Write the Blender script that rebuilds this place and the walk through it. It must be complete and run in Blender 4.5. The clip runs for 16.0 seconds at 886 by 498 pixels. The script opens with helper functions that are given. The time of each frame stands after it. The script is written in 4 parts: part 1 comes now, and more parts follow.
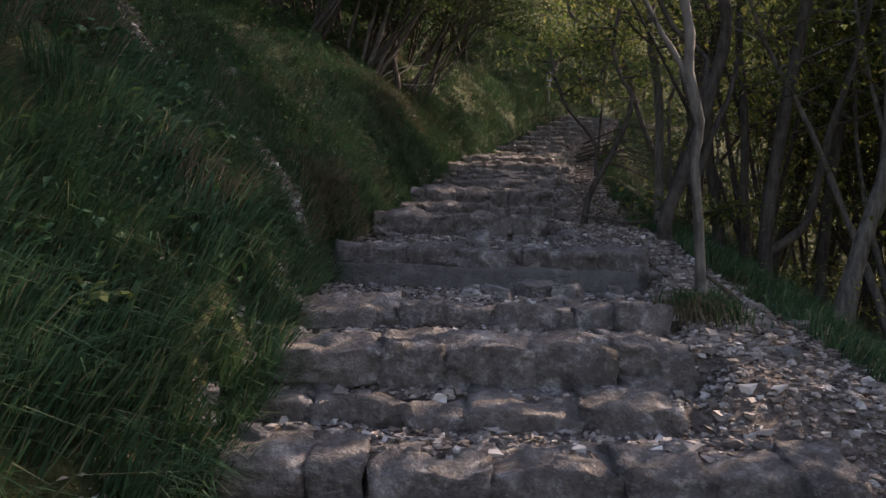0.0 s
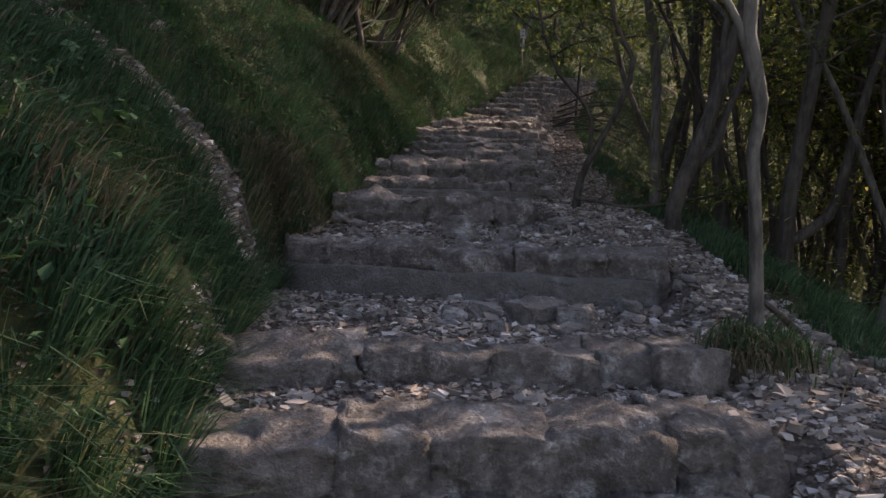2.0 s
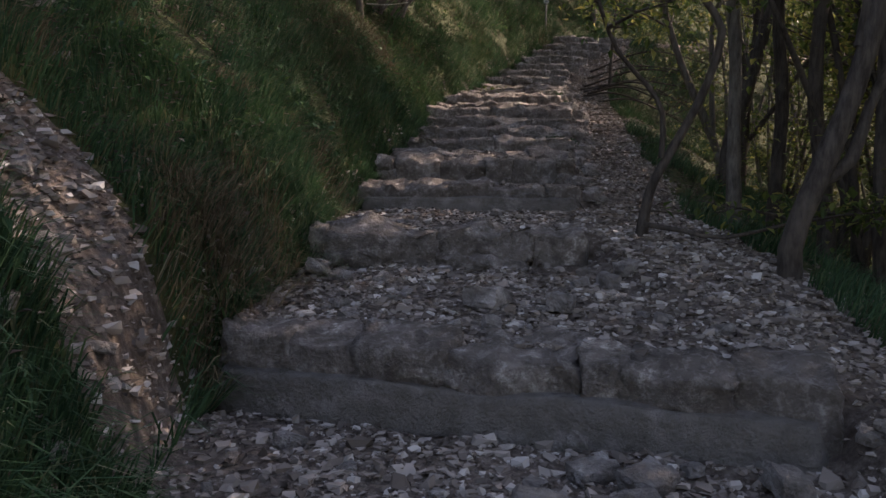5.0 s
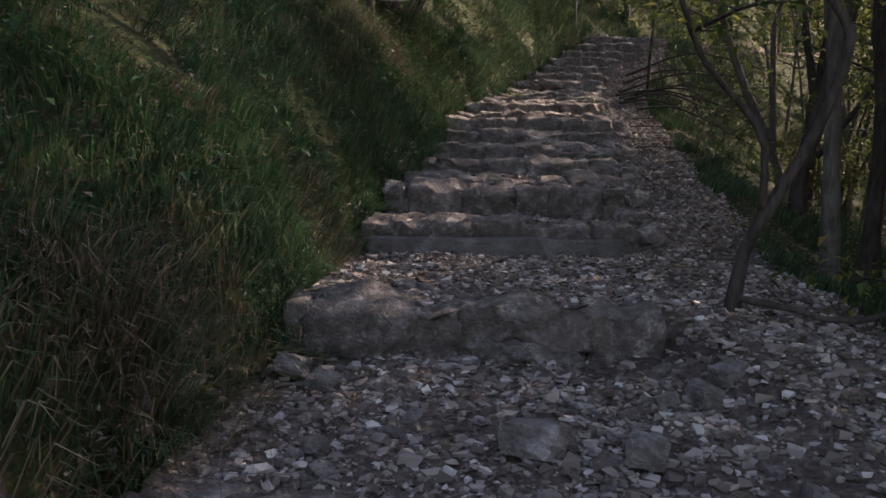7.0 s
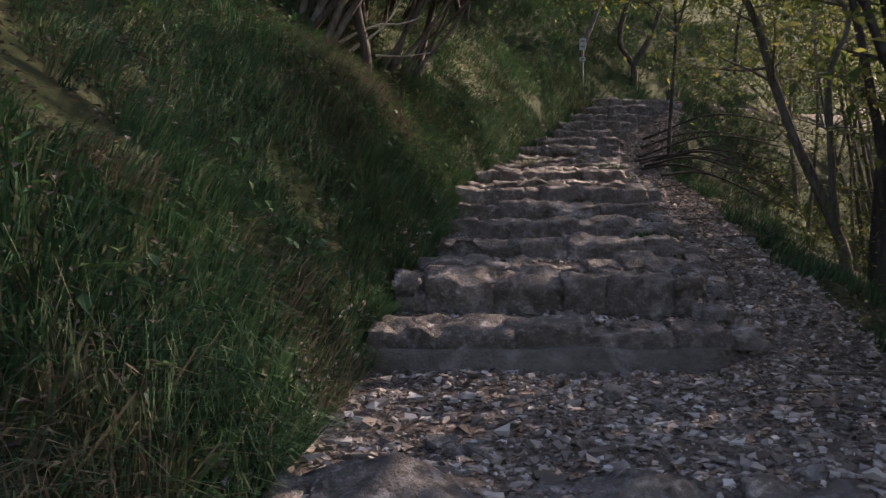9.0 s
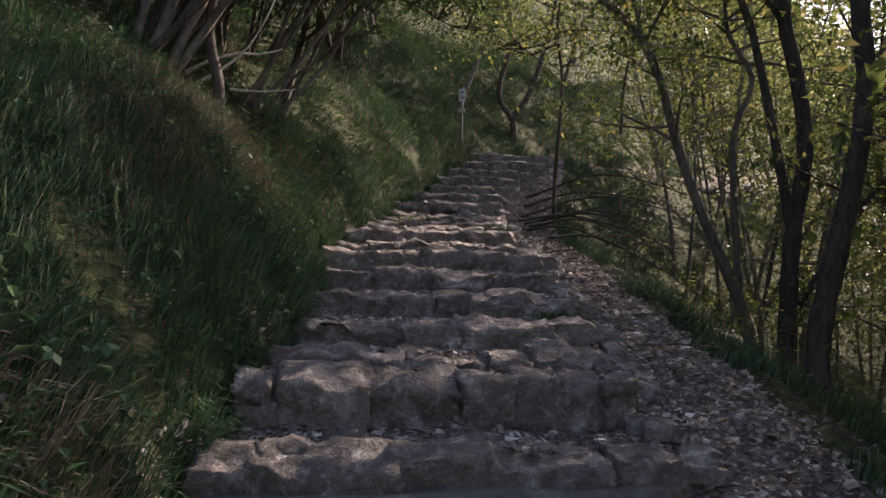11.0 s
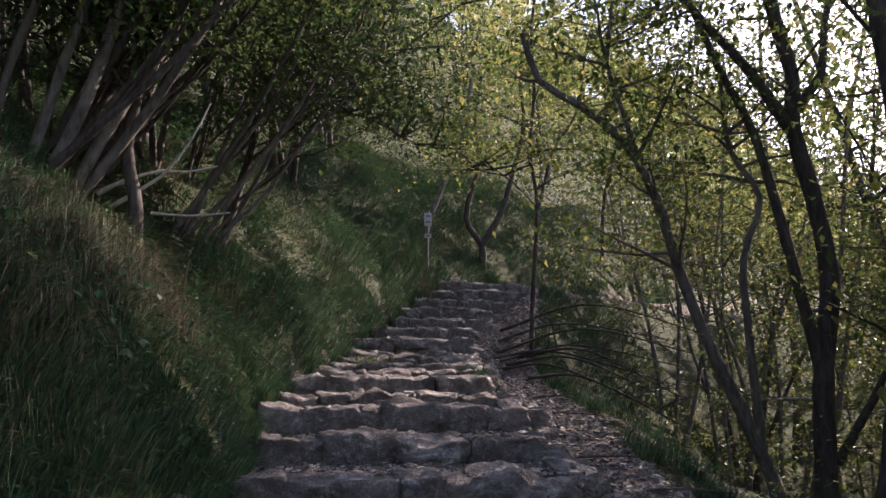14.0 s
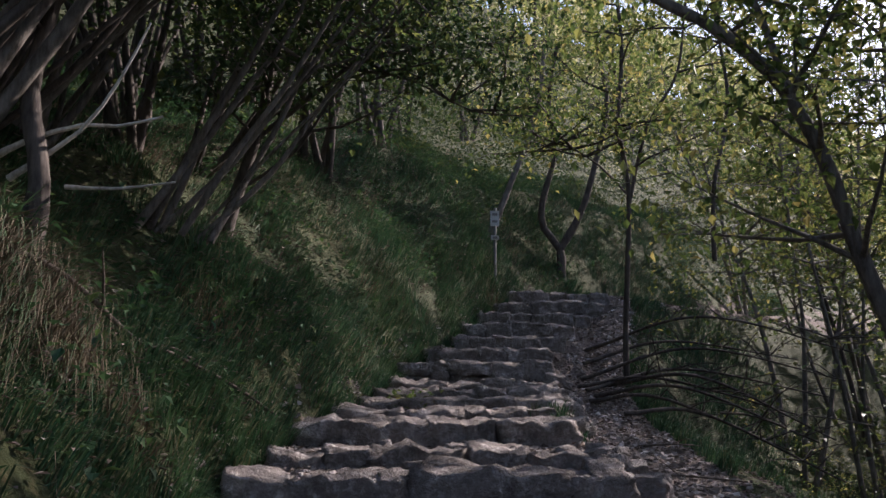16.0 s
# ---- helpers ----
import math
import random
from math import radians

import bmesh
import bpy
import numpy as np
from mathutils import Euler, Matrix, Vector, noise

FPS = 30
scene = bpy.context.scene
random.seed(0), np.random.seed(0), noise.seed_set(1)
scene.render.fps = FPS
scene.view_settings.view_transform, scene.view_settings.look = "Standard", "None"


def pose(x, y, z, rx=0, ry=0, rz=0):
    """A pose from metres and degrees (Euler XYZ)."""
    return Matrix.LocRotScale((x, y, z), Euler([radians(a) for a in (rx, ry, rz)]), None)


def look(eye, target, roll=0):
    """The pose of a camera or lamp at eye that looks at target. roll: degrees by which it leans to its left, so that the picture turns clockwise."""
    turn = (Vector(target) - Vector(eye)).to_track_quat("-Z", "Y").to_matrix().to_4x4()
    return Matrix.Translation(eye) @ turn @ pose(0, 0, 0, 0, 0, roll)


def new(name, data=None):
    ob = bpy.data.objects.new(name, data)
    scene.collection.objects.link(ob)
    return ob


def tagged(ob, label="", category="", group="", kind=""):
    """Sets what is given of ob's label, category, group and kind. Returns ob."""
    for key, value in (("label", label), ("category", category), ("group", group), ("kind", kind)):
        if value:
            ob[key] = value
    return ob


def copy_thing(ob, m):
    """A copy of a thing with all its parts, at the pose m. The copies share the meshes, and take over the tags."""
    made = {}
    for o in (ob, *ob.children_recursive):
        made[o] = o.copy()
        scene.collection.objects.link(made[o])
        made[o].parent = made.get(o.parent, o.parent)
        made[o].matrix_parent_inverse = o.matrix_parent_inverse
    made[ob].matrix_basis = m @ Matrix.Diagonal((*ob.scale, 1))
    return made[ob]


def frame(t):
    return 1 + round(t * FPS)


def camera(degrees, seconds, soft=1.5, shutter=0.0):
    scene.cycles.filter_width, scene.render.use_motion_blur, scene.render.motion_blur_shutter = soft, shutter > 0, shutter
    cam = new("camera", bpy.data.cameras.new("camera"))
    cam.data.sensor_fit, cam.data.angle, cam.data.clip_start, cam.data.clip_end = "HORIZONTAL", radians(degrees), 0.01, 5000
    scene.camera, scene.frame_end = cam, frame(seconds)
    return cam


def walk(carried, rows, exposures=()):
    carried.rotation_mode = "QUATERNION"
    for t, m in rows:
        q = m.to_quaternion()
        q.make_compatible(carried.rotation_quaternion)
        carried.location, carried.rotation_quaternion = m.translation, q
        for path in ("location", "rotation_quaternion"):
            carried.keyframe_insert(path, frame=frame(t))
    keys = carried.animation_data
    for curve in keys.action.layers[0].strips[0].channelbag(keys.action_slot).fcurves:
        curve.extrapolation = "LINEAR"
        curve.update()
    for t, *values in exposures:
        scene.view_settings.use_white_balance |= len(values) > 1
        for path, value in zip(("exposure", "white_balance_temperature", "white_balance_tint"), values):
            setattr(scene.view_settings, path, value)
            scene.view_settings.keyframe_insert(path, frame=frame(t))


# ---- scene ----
SKY, SUN, STOPS, KELVIN, TINT = 0.15, 5.0, 1.55, 7300, 28
AZ, ELEV = 56.0, 32.0
cam = camera(56.4, 16.0)
PATH = [
    (0, (0.522, 0.176, 1.266), (0.422, 2.173, 1.258), 1.4),
    (0.5, (0.53, 0.489, 1.368), (0.5, 2.488, 1.325), 1.7),
    (1, (0.475, 0.697, 1.46), (0.385, 2.693, 1.371), 1.6),
    (1.5, (0.418, 0.94, 1.448), (0.385, 2.938, 1.348), 1.4),
    (2, (0.408, 1.255, 1.506), (0.397, 3.252, 1.397), 1.5),
    (2.5, (0.382, 1.533, 1.604), (0.376, 3.529, 1.483), 1.1),
    (3, (0.348, 1.82, 1.611), (0.357, 3.817, 1.498), 1.0),
    (3.5, (0.37, 2.18, 1.589), (0.381, 4.176, 1.462), 1.2),
    (4, (0.408, 2.463, 1.722), (0.421, 4.456, 1.553), 1.2),
    (4.5, (0.384, 2.817, 1.777), (0.293, 4.804, 1.568), 0.5),
    (5, (0.378, 3.079, 1.947), (0.327, 5.067, 1.734), 0.4),
    (5.2, (0.385, 3.22, 1.942), (0.325, 5.212, 1.772), 0.6),
    (7.3, (0.288, 4.588, 2.185), (0.18, 6.571, 1.95), 0.9),
    (7.5, (0.271, 4.736, 2.172), (0.133, 6.717, 1.93), 0.7),
    (8, (0.204, 5.084, 2.197), (0.123, 7.075, 2.035), 0.8),
    (8.5, (0.114, 5.443, 2.227), (0.033, 7.435, 2.073), -0.2),
    (9, (0.022, 5.725, 2.256), (-0.042, 7.723, 2.201), -0.2),
    (9.5, (-0.049, 5.963, 2.297), (0.146, 7.952, 2.374), 0.0),
    (9.7, (-0.046, 6.06, 2.284), (0.18, 8.045, 2.384), 0.3),
    (11.8, (0.038, 7.327, 2.526), (0.296, 9.31, 2.581), 0.9),
    (12, (0.041, 7.397, 2.553), (0.257, 9.382, 2.674), 0.5),
    (12.5, (0.034, 7.487, 2.587), (0.296, 9.453, 2.842), 0.5),
    (13, (-0.022, 7.521, 2.607), (0.324, 9.463, 2.932), 0.7),
    (13.5, (0.062, 7.633, 2.601), (0.426, 9.562, 2.983), 0.5),
    (14, (0.147, 8.011, 2.642), (0.478, 9.949, 3.009), -0.0),
    (14.5, (0.25, 8.426, 2.685), (0.513, 10.374, 3.055), -0.3),
    (15, (0.346, 8.871, 2.737), (0.55, 10.823, 3.12), -0.4),
    (15.5, (0.45, 9.369, 2.786), (0.607, 11.322, 3.188), -0.4),
    (16, (0.569, 9.909, 2.854), (0.712, 11.862, 3.26), -0.0),
]
walk(cam, [(t, look(eye, target, roll)) for t, eye, target, roll in PATH], ((0.0, STOPS - 0.15, KELVIN + 300, TINT - 3), (4.5, STOPS - 0.08, KELVIN + 600, TINT - 3), (9.0, STOPS - 0.05, KELVIN + 200, TINT - 2), (13.5, STOPS + 0.12, KELVIN - 300, TINT), (16.0, STOPS - 0.38, KELVIN - 950, TINT - 3)))


# ---- light ----
world = bpy.data.worlds.new("sky")
scene.world = world
world.use_nodes = True
wt = world.node_tree
sky = wt.nodes.new("ShaderNodeTexSky")
sky.sky_type, sky.sun_disc = "NISHITA", False
sky.sun_elevation, sky.sun_rotation = radians(ELEV), radians(AZ)
wt.links.new(sky.outputs[0], wt.nodes["Background"].inputs[0])
wt.nodes["Background"].inputs[1].default_value = SKY
sun = new("sun", bpy.data.lights.new("sun", "SUN"))
sun.data.energy, sun.data.angle, sun.data.color = SUN, radians(0.5), (1.0, 0.93, 0.82)
to_sun = Vector((math.sin(radians(AZ)) * math.cos(radians(ELEV)), math.cos(radians(AZ)) * math.cos(radians(ELEV)), math.sin(radians(ELEV))))
sun.matrix_world = look(to_sun * 60, (0, 0, 0))


# ---- materials ----
def material(name, rough=0.9):
    m = bpy.data.materials.new(name)
    m.use_nodes = True
    b = m.node_tree.nodes["Principled BSDF"]
    b.inputs["Roughness"].default_value = rough
    b.inputs["Specular IOR Level"].default_value = 0.25
    return m, m.node_tree.nodes, m.node_tree.links, b


def noise_node(n, l, scale, detail=6, rough=0.6, coord=None):
    x = n.new("ShaderNodeTexNoise")
    x.inputs["Scale"].default_value, x.inputs["Detail"].default_value, x.inputs["Roughness"].default_value = scale, detail, rough
    if coord:
        l.new(coord, x.inputs["Vector"])
    return x.outputs["Fac"]


def ramp(n, l, fac, stops):
    r = n.new("ShaderNodeValToRGB")
    while len(r.color_ramp.elements) < len(stops):
        r.color_ramp.elements.new(0.5)
    for e, (p, c) in zip(r.color_ramp.elements, stops):
        e.position, e.color = p, (*c, 1)
    l.new(fac, r.inputs[0])
    return r.outputs[0]


def mix(n, l, fac, a, b, how="MIX"):
    x = n.new("ShaderNodeMix")
    x.data_type, x.blend_type = "RGBA", how
    if isinstance(fac, float):
        x.inputs[0].default_value = fac
    else:
        l.new(fac, x.inputs[0])
    for s, v in ((6, a), (7, b)):
        if isinstance(v, tuple):
            x.inputs[s].default_value = (*v, 1)
        else:
            l.new(v, x.inputs[s])
    return x.outputs[2]


def bump(n, l, b, height, strength, distance):
    x = n.new("ShaderNodeBump")
    x.inputs["Strength"].default_value, x.inputs["Distance"].default_value = strength, distance
    l.new(height, x.inputs["Height"])
    l.new(x.outputs[0], b.inputs["Normal"])


def world_place(n):
    return n.new("ShaderNodeNewGeometry").outputs["Position"]


def stone_material(name, dark, mid, pale, lichen=0.5):
    m, n, l, b = material(name, 0.88)
    p = world_place(n)
    base = ramp(n, l, noise_node(n, l, 3.5, 8, 0.65, p), ((0.3, dark), (0.52, mid), (0.75, pale)))
    info = n.new("ShaderNodeObjectInfo").outputs["Random"]
    tone = ramp(n, l, info, ((0.0, (0.72, 0.70, 0.70)), (1.0, (1.12, 1.08, 1.06))))
    c = mix(n, l, 1.0, base, tone, "MULTIPLY")
    spots = ramp(n, l, noise_node(n, l, 26, 7, 0.7, p), ((0.50, (0, 0, 0)), (0.60, (lichen, lichen, lichen))))
    c = mix(n, l, spots, c, (pale[0] * 1.25, pale[1] * 1.25, pale[2] * 1.22))
    grime = ramp(n, l, noise_node(n, l, 11, 9, 0.78, p), ((0.38, (0.85, 0.85, 0.85)), (0.54, (0, 0, 0))))
    c = mix(n, l, grime, c, (dark[0] * 0.42, dark[1] * 0.40, dark[2] * 0.37))
    rid = n.new("ShaderNodeTexNoise")
    rid.noise_type = "RIDGED_MULTIFRACTAL"
    rid.inputs["Scale"].default_value, rid.inputs["Detail"].default_value = 6.5, 7
    l.new(p, rid.inputs["Vector"])
    seam = ramp(n, l, rid.outputs["Fac"], ((0.08, (0.6, 0.6, 0.6)), (0.3, (0, 0, 0))))
    c = mix(n, l, seam, c, (dark[0] * 0.5, dark[1] * 0.48, dark[2] * 0.45))
    l.new(c, b.inputs["Base Color"])
    h = mix(n, l, 0.45, mix(n, l, 0.5, noise_node(n, l, 12, 9, 0.75, p), rid.outputs["Fac"]), noise_node(n, l, 60, 5, 0.65, p))
    bump(n, l, b, h, 1.0, 0.075)
    return m


def scatter_material(name, stops, rough=0.9, clear=0.0, patch=None):
    """Loose small pieces: each takes its own tone."""
    m, n, l, b = material(name, rough)
    g = n.new("ShaderNodeNewGeometry")
    c = ramp(n, l, g.outputs["Random Per Island"], stops)
    if patch:
        c = mix(n, l, ramp(n, l, noise_node(n, l, patch[0], 3, 0.5, g.outputs["Position"]), ((0.42, (0, 0, 0)), (0.62, (1, 1, 1)))), c, mix(n, l, 1.0, c, patch[1], "MULTIPLY"))
    l.new(c, b.inputs["Base Color"])
    if clear:
        t = n.new("ShaderNodeBsdfTranslucent")
        l.new(c, t.inputs[0])
        s = n.new("ShaderNodeMixShader")
        s.inputs[0].default_value = clear
        l.new(b.outputs[0], s.inputs[1])
        l.new(t.outputs[0], s.inputs[2])
        l.new(s.outputs[0], n["Material Output"].inputs[0])
    return m


def bark_material(name, dark, pale):
    m, n, l, b = material(name, 0.92)
    p = world_place(n)
    mp = n.new("ShaderNodeMapping")
    mp.inputs["Scale"].default_value = (1, 1, 0.22)
    l.new(p, mp.inputs[0])
    c = ramp(n, l, noise_node(n, l, 34, 6, 0.65, mp.outputs[0]), ((0.34, dark), (0.66, pale)))
    moss = ramp(n, l, noise_node(n, l, 3.0, 4, 0.6, p), ((0.52, (0, 0, 0)), (0.72, (0.55, 0.55, 0.55))))
    c = mix(n, l, moss, c, (pale[0] * 1.5, pale[1] * 1.5, pale[2] * 1.5))
    l.new(c, b.inputs["Base Color"])
    bump(n, l, b, noise_node(n, l, 48, 5, 0.7, mp.outputs[0]), 0.7, 0.012)
    return m


STONE = stone_material("limestone", (0.22, 0.192, 0.178), (0.39, 0.352, 0.33), (0.58, 0.542, 0.515), 0.75)
ROCK = stone_material("pale_rock", (0.30, 0.275, 0.265), (0.46, 0.43, 0.415), (0.62, 0.59, 0.57), 0.35)
MORTAR = stone_material("footing_concrete", (0.31, 0.29, 0.275), (0.36, 0.34, 0.325), (0.42, 0.40, 0.385), 0.15)
GRAVEL = scatter_material("gravel", ((0.0, (0.10, 0.08, 0.068)), (0.45, (0.21, 0.175, 0.152)), (0.85, (0.345, 0.30, 0.27)), (1.0, (0.55, 0.51, 0.475))))
LITTER = scatter_material("dead_leaves", ((0.0, (0.045, 0.035, 0.030)), (0.45, (0.10, 0.078, 0.066)), (0.8, (0.19, 0.148, 0.122)), (1.0, (0.32, 0.275, 0.24))), 0.8, 0.15)
GRASS = scatter_material("grass", ((0.0, (0.016, 0.046, 0.022)), (0.45, (0.033, 0.084, 0.040)), (0.87, (0.062, 0.124, 0.056)), (1.0, (0.15, 0.145, 0.09))), 0.7, 0.25, (1.3, (1.08, 1.0, 0.88)))
DRY = scatter_material("dry_grass", ((0.0, (0.075, 0.058, 0.036)), (0.6, (0.14, 0.112, 0.072)), (1.0, (0.24, 0.20, 0.135))), 0.85, 0.2)
# darker tones of DRY, for tufts along the bank's lip
DRY_DARK = scatter_material("dark_dry_grass", ((0.0, (0.05, 0.04, 0.026)), (0.6, (0.095, 0.076, 0.05)), (1.0, (0.17, 0.14, 0.10))), 0.85, 0.2)
HERB = scatter_material("herb_leaves", ((0.0, (0.02, 0.055, 0.022)), (0.7, (0.05, 0.11, 0.045)), (1.0, (0.10, 0.17, 0.05))), 0.6, 0.25)
LEAF = scatter_material("tree_leaves", ((0.0, (0.04, 0.07, 0.02)), (0.5, (0.10, 0.14, 0.038)), (0.85, (0.21, 0.22, 0.06)), (1.0, (0.36, 0.30, 0.10))), 0.5, 0.5)
# yellowing leaves, a lighter copy of LEAF with sunlight put into the colour
LEAF_SUNLIT = scatter_material("sunlit_yellow_leaves", ((0.0, (0.08, 0.105, 0.042)), (0.4, (0.18, 0.20, 0.08)), (0.8, (0.35, 0.34, 0.16)), (1.0, (0.55, 0.50, 0.32))), 0.5, 0.55)
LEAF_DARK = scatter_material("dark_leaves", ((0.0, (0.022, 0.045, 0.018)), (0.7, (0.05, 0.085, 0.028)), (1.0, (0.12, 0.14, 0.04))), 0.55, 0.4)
BARK = bark_material("bark", (0.028, 0.022, 0.019), (0.092, 0.076, 0.064))
BARK_PALE = bark_material("pale_bark", (0.055, 0.046, 0.04), (0.17, 0.15, 0.13))
# dead wood with the sun's brightness painted into its pale tones
DEAD_SUNLIT = bark_material("sunlit_dead_wood", (0.22, 0.20, 0.17), (0.48, 0.45, 0.40))
DEADWOOD = bark_material("dead_wood", (0.05, 0.04, 0.032), (0.15, 0.125, 0.10))

SOIL, n, l, b = material("forest_floor", 0.95)
p = world_place(n)
tone = ramp(n, l, noise_node(n, l, 26, 8, 0.7, p), ((0.3, (0.07, 0.054, 0.046)), (0.5, (0.16, 0.13, 0.115)), (0.72, (0.30, 0.26, 0.24))))
wide = ramp(n, l, noise_node(n, l, 1.7, 5, 0.6, p), ((0.35, (0.7, 0.66, 0.62)), (0.7, (1.1, 1.08, 1.05))))
l.new(mix(n, l, 1.0, tone, wide, "MULTIPLY"), b.inputs["Base Color"])
bump(n, l, b, noise_node(n, l, 45, 6, 0.7, p), 0.9, 0.03)
TURF, n, l, b = material("turf", 0.95)
p = world_place(n)
tone = ramp(n, l, noise_node(n, l, 17, 8, 0.7, p), ((0.3, (0.02, 0.03, 0.012)), (0.5, (0.04, 0.055, 0.022)), (0.7, (0.085, 0.075, 0.04))))
wide = ramp(n, l, noise_node(n, l, 0.6, 5, 0.6, p), ((0.35, (0.75, 0.8, 0.7)), (0.7, (1.3, 1.1, 0.9))))
l.new(mix(n, l, 1.0, tone, wide, "MULTIPLY"), b.inputs["Base Color"])
bump(n, l, b, noise_node(n, l, 30, 6, 0.7, p), 0.9, 0.04)
HILLSIDE, n, l, b = material("far_hillside", 0.95)
p = world_place(n)
l.new(ramp(n, l, noise_node(n, l, 0.35, 8, 0.7, p), ((0.36, (0.10, 0.115, 0.05)), (0.48, (0.26, 0.25, 0.16)), (0.62, (0.50, 0.47, 0.42)))), b.inputs["Base Color"])
METAL_GREY, n, l, b = material("painted_metal", 0.5)
l.new(ramp(n, l, noise_node(n, l, 40), ((0.35, (0.10, 0.10, 0.095)), (0.6, (0.19, 0.19, 0.18)))), b.inputs["Base Color"])
PLATE, n, l, b = material("sign_plate_white", 0.45)
l.new(ramp(n, l, noise_node(n, l, 25), ((0.35, (0.26, 0.27, 0.25)), (0.55, (0.42, 0.43, 0.41)))), b.inputs["Base Color"])
MARK, n, l, b = material("sign_mark", 0.6)
l.new(ramp(n, l, noise_node(n, l, 25), ((0.3, (0.10, 0.10, 0.10)), (0.6, (0.2, 0.19, 0.18)))), b.inputs["Base Color"])


# ---- mesh helpers ----
def mesh_of(name, verts, faces, mat, smooth=False):
    """A mesh from arrays: faces all with the same number of corners."""
    v, f = np.asarray(verts, np.float32), np.asarray(faces, np.int32)
    me = bpy.data.meshes.new(name)
    me.vertices.add(len(v))
    me.vertices.foreach_set("co", v.ravel())
    k = f.shape[1]
    me.loops.add(f.size)
    me.loops.foreach_set("vertex_index", f.ravel())
    me.polygons.add(len(f))
    me.polygons.foreach_set("loop_start", np.arange(len(f), dtype=np.int32) * k)
    me.polygons.foreach_set("use_smooth", np.full(len(f), smooth))
    me.update(calc_edges=True)
    me.materials.append(mat)
    return me


def part(name, me, parent, label=""):
    ob = new(name, me)
    ob.parent = parent
    return tagged(ob, label) if label else ob


def thing(name, place, label, category, group="", kind=""):
    ob = new(name)
    ob.location = place
    ob.empty_display_size = 0.1
    return tagged(ob, label, category, group, kind)


rng = np.random.default_rng(7)


def vnoise(x, y, s=0):
    """Smooth value noise, 0 to 1, for arrays."""
    x, y = np.asarray(x, float), np.asarray(y, float)
    i, j = np.floor(x), np.floor(y)
    u, v = x - i, y - j
    u, v = u * u * (3 - 2 * u), v * v * (3 - 2 * v)

    def h(a, c):
        q = np.sin(a * 127.1 + c * 311.7 + s * 74.7) * 43758.5453
        return q - np.floor(q)
    return (h(i, j) * (1 - u) + h(i + 1, j) * u) * (1 - v) + (h(i, j + 1) * (1 - u) + h(i + 1, j + 1) * u) * v


def smooth(a, lo, hi):
    q = np.clip((np.asarray(a, float) - lo) / (hi - lo), 0, 1)
    return q * q * (3 - 2 * q)


# ---- the stairway's plan: left end, right end, level of each step's edge ----
STEPS = [
    ((-0.45, 2.15), (1.95, 2.25), 0.43), ((-0.31, 2.70), (1.72, 2.80), 0.60), ((-0.32, 3.20), (1.27, 3.26), 0.695), ((-0.32, 3.42), (1.41, 3.60), 0.88),
    ((-0.36, 4.10), (1.42, 4.20), 0.985), ((-0.62, 6.36), (1.58, 5.68), 1.27), ((-0.51, 7.68), (1.08, 7.78), 1.565),
    ((-0.47, 9.82), (1.31, 9.86), 1.76), ((-0.39, 10.45), (1.33, 10.45), 1.975), ((-0.31, 10.83), (1.36, 10.87), 2.04),
    ((-0.20, 11.2), (1.41, 11.2), 2.165), ((-0.14, 12.0), (1.50, 12.0), 2.31), ((-0.09, 12.9), (1.60, 12.9), 2.455), ((-0.12, 13.7), (1.72, 13.7), 2.625),
    ((-0.02, 14.2), (1.80, 14.2), 2.71), ((0.08, 14.68), (1.70, 14.7), 2.85), ((0.27, 15.17), (1.66, 15.2), 2.93), ((0.42, 15.65), (1.84, 15.65), 3.01),
    ((0.48, 16.13), (1.88, 16.13), 3.08), ((0.62, 16.6), (1.98, 16.62), 3.175), ((0.72, 17.1), (2.09, 17.1), 3.35), ((0.96, 17.58), (2.16, 17.58), 3.51),
    ((1.24, 18.06), (2.40, 18.06), 3.675), ((1.42, 18.55), (2.60, 18.55), 3.86), ((1.64, 19.03), (2.92, 19.03), 4.04), ((1.90, 19.51), (3.17, 19.51), 4.24),
    ((2.12, 20.0), (3.38, 20.0), 4.43),
]
SLOPING = {6: 0.09}
YS = np.array([(a[1] + c[1]) / 2 for a, c, z in STEPS])
ZS = np.array([z for a, c, z in STEPS])
YN = np.concatenate([[-40, 0.0], YS, [21, 23, 27, 60]])
LEFT = np.concatenate([[-0.8, -0.6], [a[0] for a, c, z in STEPS], [2.9, 5.2, 9.5, 45]])
RIGHT = np.concatenate([[2.2, 2.1], [c[0] for a, c, z in STEPS], [4.3, 6.6, 11.2, 47]])
LEVEL = np.concatenate([[-6.0, -0.25], ZS, [4.47, 4.6, 4.9, 8]])
EDGE = ((-40, 3.2), (1, 2.75), (3.5, 2.3), (5.2, 2.05), (6.5, 2.05), (9, 2.15), (12, 2.2), (14, 2.42), (16, 2.6), (17.5, 2.78), (20, 3.65), (23, 6.5), (27, 12.0), (60, 49))


def left_end(y):
    return np.interp(y, YN, LEFT)


def right_end(y):
    return np.interp(y, YN, RIGHT)


def shelf_edge(y):
    return np.interp(y, [e[0] for e in EDGE], [e[1] for e in EDGE])


